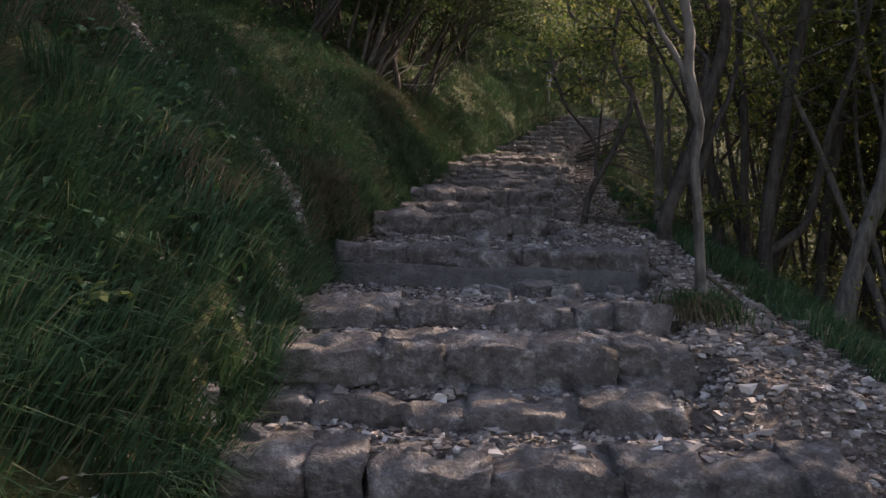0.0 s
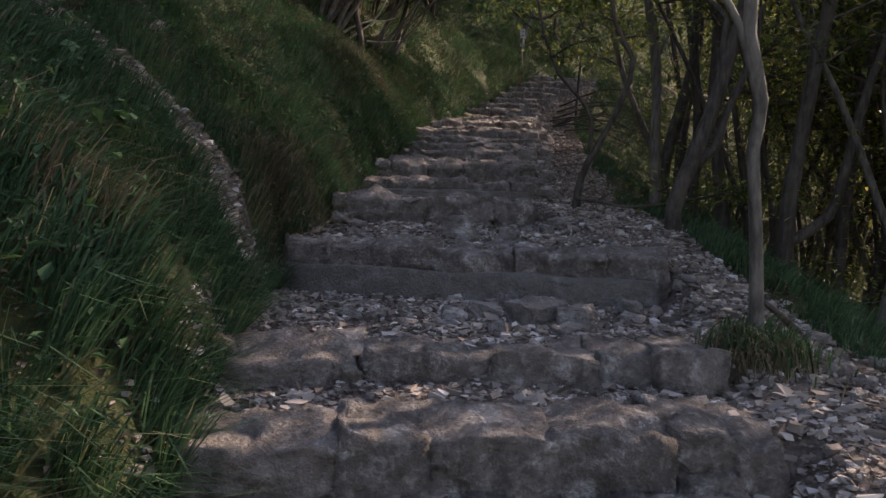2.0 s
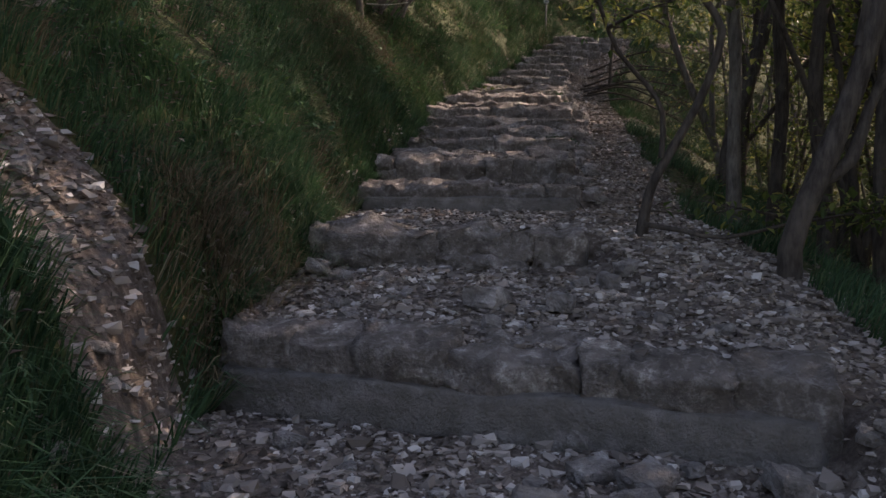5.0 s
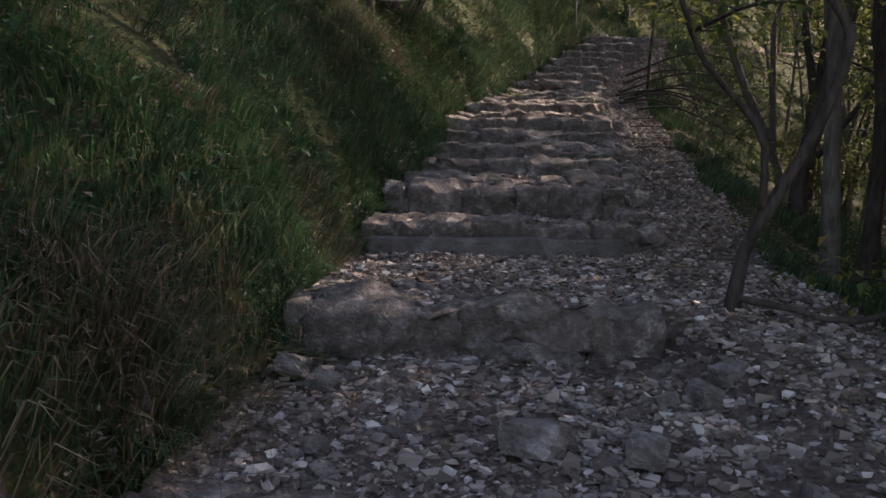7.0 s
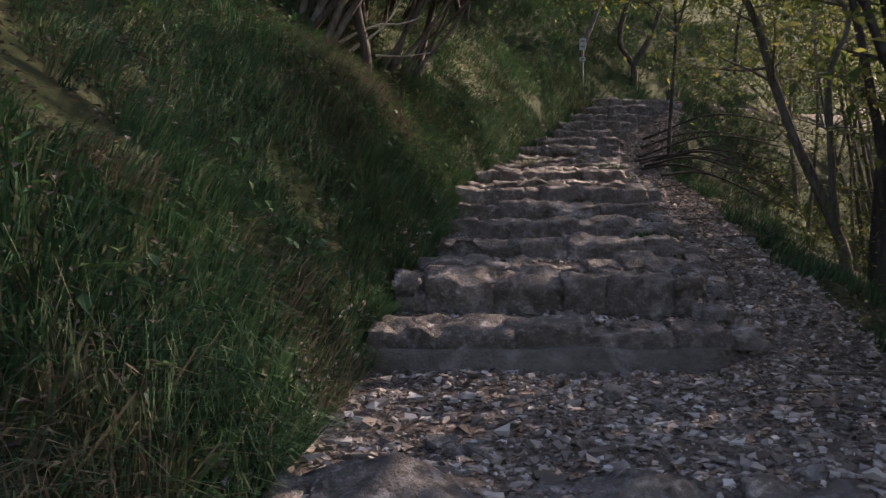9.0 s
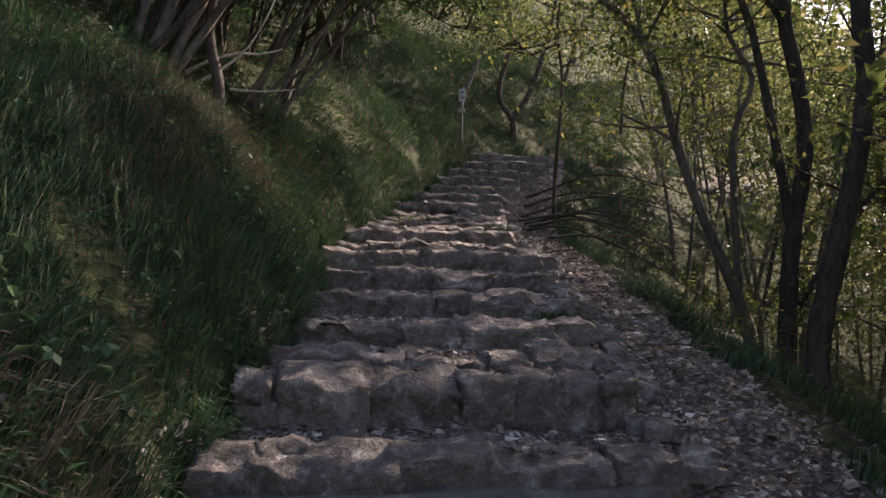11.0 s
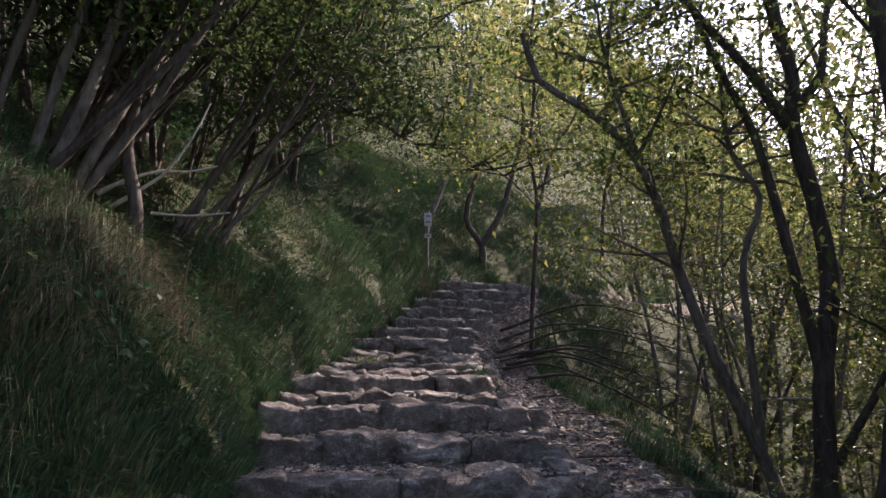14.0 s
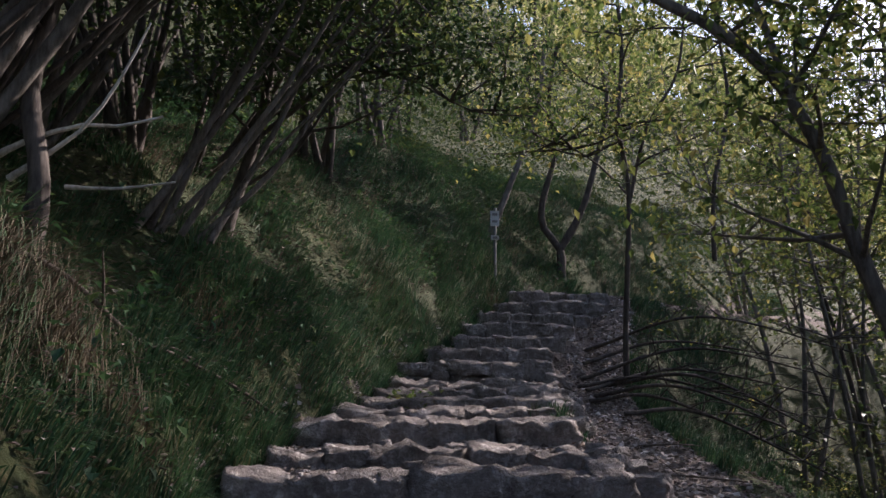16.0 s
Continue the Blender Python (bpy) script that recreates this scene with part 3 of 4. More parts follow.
tree("thin_tree", "thin upright dark tree on the wooded slope", [[(3.17, 8.60, 0.93), (3.12, 8.60, 1.87), (3.11, 8.60, 2.64), (3.04, 8.60, 3.40), (3.08, 8.60, 4.16)]], BARK, [(0.045, 0.03)], (16, 1.5, 12, 0.22, 0.74), seed=10, ext=3.0)
tree("leaning_tree", "grey leaning tree on the slope below the steps", [[(3.14, 6.40, 0.65), (3.21, 6.40, 1.03), (3.30, 6.40, 1.40), (3.46, 6.40, 1.96), (3.49, 6.40, 2.68), (3.56, 6.40, 3.40)]], BARK_PALE, [(0.07, 0.045)], (16, 1.5, 12, 0.22, 0.74), seed=11, ext=3.0)
tree("big_forked_tree", "tall dark forked tree below the gravel path", [[(3.76, 13.40, 1.91), (3.80, 13.40, 2.73), (3.92, 13.40, 3.51), (3.85, 13.40, 4.14), (3.73, 13.40, 4.66), (3.76, 13.40, 5.08), (3.65, 13.40, 5.56), (3.62, 13.40, 5.96), (3.63, 13.40, 6.58)], [(3.71, 13.40, 4.66), (3.41, 13.40, 5.10), (3.12, 13.40, 5.41), (2.88, 13.40, 5.68), (2.63, 13.40, 5.88), (2.41, 13.40, 6.23)], [(3.74, 13.40, 4.81), (3.99, 13.40, 5.10), (4.05, 13.40, 5.55), (4.22, 13.40, 6.02), (4.42, 13.40, 6.52)], [(3.79, 13.40, 2.90), (3.62, 13.40, 3.95), (3.47, 13.40, 4.68), (3.25, 13.40, 5.18), (3.01, 13.40, 5.89), (2.86, 13.40, 6.38)], [(3.86, 13.40, 2.23), (4.18, 13.40, 2.65), (4.58, 13.40, 3.22), (5.02, 13.40, 3.55)]], BARK, [(0.088, 0.045), (0.05, 0.022), (0.04, 0.018), (0.05, 0.022), (0.035, 0.018)], (8, 1.4, 6, 0.2, 0.62), seed=12)
tree("dark_tree", "dark forked tree with rough bark on the slope", [[(3.18, 12.00, 2.07), (3.44, 12.00, 3.04), (3.58, 12.00, 3.73), (3.56, 12.00, 4.27), (3.54, 12.00, 5.23), (3.54, 12.00, 5.71)], [(3.60, 12.00, 4.46), (3.84, 12.00, 4.94), (4.16, 12.00, 5.54)]], BARK, [(0.08, 0.05), (0.05, 0.025)], (8, 1.4, 6, 0.22, 0.74), seed=13, ext=3.0)
tree("arched_tree", "arched tree with pale sunlit bark leaning over the path", [[(3.64, 13.80, 1.95), (3.45, 13.80, 2.42), (3.14, 13.80, 3.08), (2.93, 13.80, 3.62), (2.76, 13.80, 4.18), (2.53, 13.80, 4.59), (2.19, 13.80, 4.86), (1.86, 13.80, 5.04), (1.74, 13.80, 5.41)], [(3.54, 13.80, 2.16), (3.48, 13.80, 3.18), (3.48, 13.80, 3.74), (3.65, 13.80, 4.22), (3.42, 13.80, 4.60), (3.38, 13.80, 5.20)], [(2.64, 13.80, 4.41), (2.53, 13.80, 4.84), (2.42, 13.80, 5.22), (2.48, 13.80, 5.73)]], BARK_PALE, [(0.062, 0.026), (0.04, 0.018), (0.026, 0.013)], (11, 1.4, 10, 0.2, 0.5), seed=14)
tree("slender_tree", "slender many-stemmed tree at the path's edge", [[(2.87, 17.60, 3.65), (2.93, 17.60, 5.00), (2.84, 17.60, 5.67), (2.89, 17.60, 6.44), (2.85, 17.60, 7.23), (2.97, 17.60, 8.06)], [(2.93, 17.60, 4.92), (3.14, 17.60, 5.69), (3.46, 17.60, 6.25), (3.59, 17.60, 7.06), (3.85, 17.60, 7.98)], [(3.76, 17.60, 4.37), (3.82, 17.60, 5.12), (4.04, 17.60, 6.06), (3.99, 17.60, 7.17), (4.23, 17.60, 8.19)], [(2.93, 17.60, 4.98), (2.64, 17.60, 5.28), (2.27, 17.60, 5.48), (1.98, 17.60, 5.39)]], BARK, [(0.03, 0.016), (0.02, 0.010), (0.026, 0.013), (0.012, 0.006)], (12, 1.1, 7, 0.2, 0.45), seed=15)
tree("forked_tree", "low v-shaped dark tree on the grassy bank", [[(3.12, 21.50, 5.28), (2.89, 21.50, 5.59), (2.87, 21.50, 5.97), (3.06, 21.50, 6.71), (2.98, 21.50, 7.44), (3.13, 21.50, 8.42)], [(3.12, 21.50, 5.28), (3.34, 21.50, 5.64), (3.51, 21.50, 6.01), (3.66, 21.50, 6.53), (3.87, 21.50, 7.50), (3.72, 21.50, 8.58)]], BARK, [(0.06, 0.026), (0.06, 0.026)], (8, 1.0, 7, 0.2, 0.6), seed=16)
tree("leaning_tree", "thin pale leaning trunk on the bank above the path", [[(1.79, 20.60, 4.73), (2.05, 20.60, 5.44), (2.32, 20.60, 6.12), (2.65, 20.60, 7.01), (2.79, 20.60, 8.03)]], BARK_PALE, [(0.055, 0.03)], (8, 1.0, 8, 0.2, 0.6), seed=17)
tree("coppiced_tree", "coppiced tree with many leaning grey stems on the bank", [[(-1.35, 13.30, 3.79), (-1.42, 13.30, 3.99), (-1.23, 13.30, 4.52), (-1.06, 13.30, 5.15), (-0.98, 13.30, 5.41), (-0.89, 13.30, 5.95), (-0.89, 13.30, 6.59)], [(-1.36, 13.40, 3.83), (-1.11, 13.40, 4.44), (-0.80, 13.40, 5.05), (-0.69, 13.40, 5.50), (-0.59, 13.40, 6.05), (-0.46, 13.40, 6.63)], [(-1.32, 13.50, 3.90), (-0.82, 13.50, 4.66), (-0.51, 13.50, 5.25), (-0.35, 13.50, 5.59), (-0.18, 13.50, 6.07), (0.14, 13.50, 6.59)], [(-1.57, 13.20, 3.85), (-1.49, 13.20, 4.15), (-1.36, 13.20, 4.67), (-1.20, 13.20, 5.34), (-1.20, 13.20, 5.98)], [(-1.75, 13.20, 4.14), (-1.65, 13.20, 4.69), (-1.51, 13.20, 5.14), (-1.41, 13.20, 5.57), (-1.38, 13.20, 6.18)]], BARK_PALE, [(0.047, 0.03), (0.043, 0.026), (0.038, 0.022), (0.035, 0.022), (0.033, 0.02)], (9, 1.4, 10, 0.22, 0.55), seed=18, leaf_mat=LEAF_DARK)


def coppice(x, y, count, seed, label):
    """A stool of many thin stems that fan out over the path."""
    g = random.Random(seed)
    base = float(ground(x, y))
    stems, radii = [], []
    for k in range(count):
        px, py, pz = x + g.uniform(-0.22, 0.22), y + g.uniform(-0.3, 0.3), base - 0.05
        dx, dy = g.uniform(0.15, 1.0), g.uniform(-0.35, 0.3)
        pts = [(px, py, pz)]
        for _ in range(6):
            px, py, pz = px + dx * 0.5, py + dy * 0.5, pz + g.uniform(0.42, 0.6)
            dx, dy = dx * 0.86 + g.uniform(-0.14, 0.14), dy + g.uniform(-0.12, 0.12)
            pts.append((px, py, pz))
        stems.append(pts)
        radii.append((g.uniform(0.013, 0.036), 0.007))
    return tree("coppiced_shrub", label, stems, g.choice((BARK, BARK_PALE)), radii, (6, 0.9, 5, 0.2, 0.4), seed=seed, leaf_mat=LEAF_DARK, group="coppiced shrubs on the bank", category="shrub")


coppice(-1.45, 13.5, 11, 71, "coppiced shrub with thin grey stems leaning over the bank")
coppice(-0.75, 15.2, 9, 72, "dark many-stemmed shrub on the grassy bank")
coppice(-1.6, 14.6, 10, 74, "dark many-stemmed shrub on the grassy bank")
coppice(-1.1, 16.8, 9, 75, "dark many-stemmed shrub on the grassy bank")
coppice(-2.2, 12.4, 9, 76, "coppiced shrub with thin grey stems leaning over the bank")
tree("dead_branch", "bare dead branch in a pale sunlit colour hanging over the bank", [[(-1.12, 13.62, 3.92), (-0.80, 13.55, 4.12), (-0.62, 13.5, 4.35), (-0.50, 13.5, 4.62)]], DEAD_SUNLIT, [(0.012, 0.005)], category="branch")
tree("dead_branch", "bare dead branch in a pale sunlit colour hanging over the bank", [[(-0.86, 13.6, 3.88), (-0.60, 13.5, 3.85), (-0.34, 13.45, 3.87)]], DEAD_SUNLIT, [(0.008, 0.004)], category="branch")
tree("dead_branch", "bare dead branch in a pale sunlit colour hanging over the bank", [[(-1.21, 13.60, 4.00), (-1.03, 13.60, 4.10), (-0.81, 13.60, 4.17), (-0.65, 13.60, 4.17), (-0.45, 13.60, 4.22)]], DEAD_SUNLIT, [(0.014, 0.006)], category="branch")
tree("dark_tree", "dark crooked tree on the grassy bank", [[(-0.97, 13.50, 3.59), (-0.94, 13.50, 3.87), (-1.03, 13.50, 4.31), (-0.98, 13.50, 4.74), (-0.94, 13.50, 5.21), (-0.78, 13.50, 5.81)], [(-1.60, 13.50, 4.89), (-1.28, 13.50, 5.09), (-0.98, 13.50, 5.19), (-0.66, 13.50, 5.13), (-0.35, 13.50, 4.98)]], BARK, [(0.05, 0.03), (0.025, 0.01)], (9, 1.2, 10, 0.22, 0.5), seed=19, leaf_mat=LEAF_DARK)
tree("spreading_tree", "dark spreading tree with long arching boughs over the path", [[(-0.64, 16.00, 4.10), (-0.53, 16.00, 4.57), (-0.39, 16.00, 5.12), (-0.33, 16.00, 5.61), (-0.11, 16.00, 6.32), (0.22, 16.00, 7.20)], [(-0.39, 16.00, 5.00), (0.05, 16.00, 5.39), (0.50, 16.00, 5.80), (0.98, 16.00, 6.16), (1.47, 16.00, 6.60), (1.98, 16.00, 7.06)], [(-0.59, 16.00, 4.51), (-0.10, 16.00, 4.89), (0.28, 16.00, 5.47), (0.75, 16.00, 5.47), (1.24, 16.00, 5.23), (1.73, 16.00, 5.20)]], BARK, [(0.05, 0.028), (0.022, 0.009), (0.016, 0.006)], (12, 1.1, 10, 0.2, 0.3), seed=20, leaf_mat=LEAF_DARK)


# ---- woods: a few kinds of tree, copied over the slopes ----
def wild_tree(seed, height, stems, mat, leaf, per, low=0.28, thick=1.0):
    r = random.Random(seed)
    lines, radii = [], []
    for s in range(stems):
        x, y, a = r.uniform(-0.25, 0.25) * (s > 0), r.uniform(-0.25, 0.25) * (s > 0), r.uniform(0, 6.28)
        pts, q = [], np.array([x, y, -0.3])
        d = np.array([math.cos(a) * 0.22 * (s > 0) + r.uniform(-0.1, 0.1), math.sin(a) * 0.22 * (s > 0) + r.uniform(-0.1, 0.1), 1.0])
        h = height * (1 if s == 0 else r.uniform(0.6, 0.95))
        for k in range(7):
            pts.append(q.copy())
            d = d + np.array([r.uniform(-0.16, 0.16), r.uniform(-0.16, 0.16), 0.05])
            q = q + d / np.linalg.norm(d) * (h + 0.3) / 6
        lines.append(spline(pts, 0.35))
        radii.append(((0.025 + 0.006 * height * r.uniform(0.6, 1.1)) * thick, 0.012))
    t = thing("woodland_tree", (0, 0, 0), "slim woodland tree with dark bark and yellowing leaves", "tree", "trees of the wooded slopes")
    for i, (line, (r0, r1)) in enumerate(zip(lines, radii)):
        part("trunk" if i == 0 else "limb", joined([tube(line, r0, r1, 7, r0 * 0.4)], mat, "stem"), t)
    tubes, tips = sprays([(q, low) for q in lines], r, 15, height * 0.24)
    tagged(part("twig_spray", joined(tubes, mat, "twig_spray"), t), kind="stuff")
    pts = crown_points(tips, per, 0.24, seed)
    part("crown", leaves(pts, np.random.default_rng(seed).uniform(0.05, 0.11, len(pts)), leaf, "crown"), t)
    return t


kinds = [wild_tree(31, 8.0, 1, BARK, LEAF, 6), wild_tree(32, 7.0, 3, BARK, LEAF, 4), wild_tree(33, 9.0, 2, BARK_PALE, LEAF, 5), wild_tree(34, 6.0, 3, BARK, LEAF_DARK, 4), wild_tree(35, 7.5, 2, BARK, LEAF_DARK, 5), wild_tree(36, 7.5, 4, BARK, LEAF, 4, 0.55, 0.8), wild_tree(37, 8.0, 3, BARK_PALE, LEAF, 4, 0.55, 0.8)]
r = random.Random(5)
spots = []


def plant(x, y, kind, scale=1.0):
    k = kinds[kind]
    m = Matrix.Translation((x, y, float(ground(x, y)))) @ pose(0, 0, 0, r.uniform(-4, 4), r.uniform(-4, 4), r.uniform(0, 360))
    if kind not in spots:
        spots.append(kind)
        k.matrix_basis = m
        k.scale = (scale,) * 3
    else:
        c = copy_thing(k, m)
        c.scale = (scale,) * 3


taken = []
for tries in range(3000):
    if len(taken) > 130:
        break
    y = r.uniform(-8, 46)
    x = r.uniform(-22, 30)
    lo, ed = float(left_end(y)), float(shelf_edge(y))
    if lo - 1.9 < x < ed + 1.0 or (y < 2.5 and -10 < x < 3.5):
        continue
    if x < 0 and y < 12.5 and x > lo - 3.4:
        continue
    if 0 < x < 6 and 4 < y < 13 and r.random() < 0.45:
        continue
    if any((x - a) ** 2 + (y - c) ** 2 < (1.3 if y < 24 else 1.9) ** 2 for a, c in taken):
        continue
    taken.append((x, y))
    plant(x, y, r.choice((0, 1, 2, 2, 1, 0) if x > 2 else (3, 4, 3, 4, 1)), r.uniform(0.75, 1.2))

for _ in range(26):
    y = r.uniform(5.5, 14)
    x = float(shelf_edge(y)) + r.uniform(0.9, 5.5)
    plant(x, y, r.choice((5, 5, 6)), r.uniform(0.7, 1.1))


# trees added towards the sun so their crowns shade the lower gravel
for x, y, k, q in ((4.6, 5.0, 0, 1.1), (5.6, 5.9, 2, 1.0), (6.6, 6.6, 0, 1.15), (4.9, 3.6, 2, 1.05), (6.0, 4.2, 1, 1.1), (4.3, 2.2, 0, 1.1), (5.3, 1.2, 2, 1.1), (7.2, 3.0, 1, 1.2), (7.8, 5.4, 0, 1.2), (8.6, 7.4, 2, 1.2)):
    plant(x, y, k, q)
for _ in range(16):
    y = r.uniform(12.8, 22)
    plant(float(left_end(y)) - r.uniform(1.5, 4.2), y, 5, r.uniform(0.6, 0.95))
for _ in range(10):
    y = r.uniform(3.5, 12.5)
    plant(float(left_end(y)) - r.uniform(2.9, 5.5), y, r.choice((3, 4, 5)), r.uniform(0.7, 1.0))

# outsized trees added as a sun screen for the upper bank and stairs
for x, y, k, q in ((9.4, 12.5, 2, 1.6), (8.6, 16.0, 0, 1.7), (10.5, 19.0, 2, 1.7), (9.6, 23.0, 0, 1.6), (12.4, 14.5, 0, 1.8), (12.8, 21.0, 2, 1.7)):
    plant(x, y, k, q)
for _ in range(22):
    y = r.uniform(14, 27)
    plant(float(shelf_edge(y)) + r.uniform(3.2 if y < 19 else 1.6, 9.0), y, r.choice((5, 6, 6)), r.uniform(0.55, 0.95))
for x, y, q in ((6.4, 19.5, 0.8), (8.0, 22.0, 0.9), (7.2, 24.5, 0.85), (9.5, 20.5, 0.9), (10.5, 25.0, 1.0), (12.0, 22.5, 1.0)):
    plant(x, y, 6, q)


def foliage(name, label, centres, per, spread, mat, seed, size=(0.045, 0.10)):
    """Leaves in loose clumps, too many to count."""
    g = np.random.default_rng(seed)
    c = np.asarray(centres)
    pts = np.repeat(c, per, 0) + g.normal(0, 1, (len(c) * per, 3)) * np.array([spread, spread, spread * 0.32])
    lo, ed = left_end(pts[:, 1]), shelf_edge(pts[:, 1])
    h = pts[:, 2] - ground(pts[:, 0], pts[:, 1])
    ok = (h > 0.03) & ~((pts[:, 0] > lo - 0.5) & (pts[:, 0] < ed + 0.25) & (h < 2.9)) & (pts[:, 1] > 3)
    pts = pts[ok]
    return tagged(new(name, leaves(pts, g.uniform(*size, len(pts)), mat, name, 0.4, 0.8)), label, "foliage", kind="stuff")


def clumps(n, seed, x0, x1, y0, y1, h0, h1, side):
    g = np.random.default_rng(seed)
    y = g.uniform(y0, y1, n)
    off = x0 + (x1 - x0) * g.random(n) ** 1.2
    x = shelf_edge(y) + off if side > 0 else left_end(y) - off
    return np.stack([x, y, ground(x, y) + h0 + (h1 - h0) * g.random(n)], -1)


foliage("thicket_foliage", "fine green and yellow foliage of the wooded slope", clumps(700, 41, 3.0, 15, 16, 40, 0.1, 5.0, 1), 62, 0.40, LEAF, 41)
foliage("sunlit_foliage", "loose layers of yellowing leaves in sunlit tones below the path", clumps(1250, 49, 3.2, 24, 15, 48, 1.2, 9.5, 1), 54, 0.5, LEAF_SUNLIT, 49, (0.05, 0.12))
foliage("slope_foliage", "yellowing leaves in sunlit tones behind the trunks", clumps(330, 52, 4.5, 17, 3, 16, 0.4, 6.5, 1), 54, 0.5, LEAF_SUNLIT, 52, (0.05, 0.12))
foliage("edge_bushes", "green bushes growing along the gravel path", clumps(70, 46, 1.2, 4.5, 16.5, 24, 0.05, 0.8, 1), 60, 0.22, LEAF, 46, (0.03, 0.07))
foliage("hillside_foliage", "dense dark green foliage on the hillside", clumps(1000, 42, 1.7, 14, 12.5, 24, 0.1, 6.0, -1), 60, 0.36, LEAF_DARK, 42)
foliage("upper_foliage", "yellow-green foliage in sunlit tones high on the hillside", clumps(800, 53, 0.8, 14, 23, 44, 0.8, 8.0, -1), 60, 0.42, LEAF_SUNLIT, 53)
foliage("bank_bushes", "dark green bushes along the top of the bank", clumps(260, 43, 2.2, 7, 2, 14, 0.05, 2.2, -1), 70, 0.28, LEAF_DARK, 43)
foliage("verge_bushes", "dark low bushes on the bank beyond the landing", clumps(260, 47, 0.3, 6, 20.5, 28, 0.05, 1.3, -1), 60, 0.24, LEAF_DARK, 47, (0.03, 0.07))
foliage("slope_bushes", "low green bushes among the trunks below the path", clumps(170, 44, 0.9, 7, 4, 15, 0.1, 1.5, 1), 60, 0.3, LEAF, 44, (0.035, 0.07))
g = np.random.default_rng(48)
foliage("path_bush", "leafy bush at the foot of a slender tree", np.stack([g.uniform(2.95, 4.6, 26), g.uniform(17.4, 20.5, 26), 3.6 + g.uniform(0, 1.4, 26)], -1), 50, 0.22, LEAF, 48, (0.03, 0.065))
g = np.random.default_rng(45)
cy = g.uniform(14, 30, 60)
cx = left_end(cy) + g.uniform(-2.5, 4.5, 60)
foliage("canopy", "leafy canopy hanging over the stairway", np.stack([cx, cy, np.interp(cy, YN, LEVEL) + g.uniform(3.4, 7.5, 60)], -1), 70, 0.4, LEAF, 45)
# unseen leaf clumps added up towards the sun, to shade bank and stairs
g = np.random.default_rng(50)
cy = g.uniform(10, 27, 210)
cx = left_end(cy) + g.uniform(7.5, 15.0, 210)
foliage("shade_canopy", "added leaf canopy above the view that shades bank and stairs", np.stack([cx, cy, np.interp(cy, YN, LEVEL) + g.uniform(7.8, 11.5, 210)], -1), 90, 0.6, LEAF, 50, (0.08, 0.14))
g = np.random.default_rng(51)
cy = g.uniform(12.5, 18, 34)
cx = left_end(cy) + g.uniform(-2.2, 1.2, 34)
foliage("bough_leaves", "dark green leaves on boughs over the bank", np.stack([cx, cy, np.interp(cy, YN, LEVEL) + g.uniform(3.0, 4.6, 34)], -1), 60, 0.32, LEAF, 51, (0.05, 0.10))

# far woods across the valley and up the hillside
k = 66000
fx = np.concatenate([rng.uniform(14, 150, k), rng.uniform(-50, 60, k // 2)])
fy = np.concatenate([rng.uniform(-40, 150, k), rng.uniform(44, 120, k // 2)])
clump = vnoise(fx * 0.35, fy * 0.35, 9)
fz = ground(fx, fy) + clump * 6 + rng.uniform(-1.2, 1.2, len(fx))
far = leaves(np.stack([fx, fy, fz], -1), rng.uniform(0.5, 1.3, len(fx)), LEAF_SUNLIT, "far_woods", 0.3, 1.4)
tagged(new("far_woods", far), "distant mixed woods in sunlit tones of autumn green and yellow", "woods", kind="stuff")

# ---- grass and ground cover ----
k = 320000
y = 1.4 + 25.5 * rng.random(k) ** 1.35
d = 5.0 * rng.random(k) ** 1.5
x = left_end(y) - 0.02 - d
patch = vnoise(x * 2.2, y * 2.2, 11) * 0.6 + vnoise(x * 7, y * 7, 12) * 0.4
keep = (patch > 0.36) & (scree(x, y) < 0.3 + 0.55 * rng.random(k) ** 2) 
x, y = x[keep], y[keep]
tall = rng.uniform(0.10, 0.30, len(x)) * (0.6 + 0.8 * vnoise(x * 1.7, y * 1.7, 13)) * np.interp(y, [3, 7, 20], [1.05, 0.65, 0.55])
dry = (vnoise(x * 2.6, y * 1.9, 14) > np.interp(y, [9, 12], [0.72, 0.84])) & (rng.random(len(x)) < 0.45)
grass = new("grass", blades(x[~dry], y[~dry], tall[~dry], GRASS, "grass", (0.55, -0.12)))
tagged(grass, "long dark green grass hanging down the bank", "grass", kind="stuff")
tagged(new("dry_grass", blades(x[dry], y[dry], tall[dry] * 1.15, DRY, "dry_grass", (0.6, -0.12))), "withered straw-coloured grass on the bank", "grass", kind="stuff")

k = 60000
y = 1.5 + 20 * rng.random(k)
x = shelf_edge(y) + 0.02 + 2.6 * rng.random(k) ** 1.5
keep = vnoise(x * 2, y * 2, 15) > 0.40
x, y = x[keep], y[keep]
tagged(new("verge_grass", blades(x, y, rng.uniform(0.06, 0.2, len(x)), GRASS, "verge_grass", (0.4, -0.1))), "short green grass along the gravel's edge", "grass", kind="stuff")

k = 30000
y = 1.5 + 21 * rng.random(k)
d = 4.5 * rng.random(k)
x = left_end(y) - 0.1 - d
keep = (vnoise(x * 1.3, y * 1.3, 16) > 0.52) & (scree(x, y) < 0.3)
x, y = x[keep], y[keep]
pts = np.stack([x, y, ground(x, y) + rng.uniform(0.05, 0.28, len(x))], -1)
tagged(new("undergrowth", leaves(pts, rng.uniform(0.03, 0.075, len(x)), HERB, "undergrowth", 0.2, 0.8)), "low broad-leaved weeds among the grass", "plants", kind="stuff")

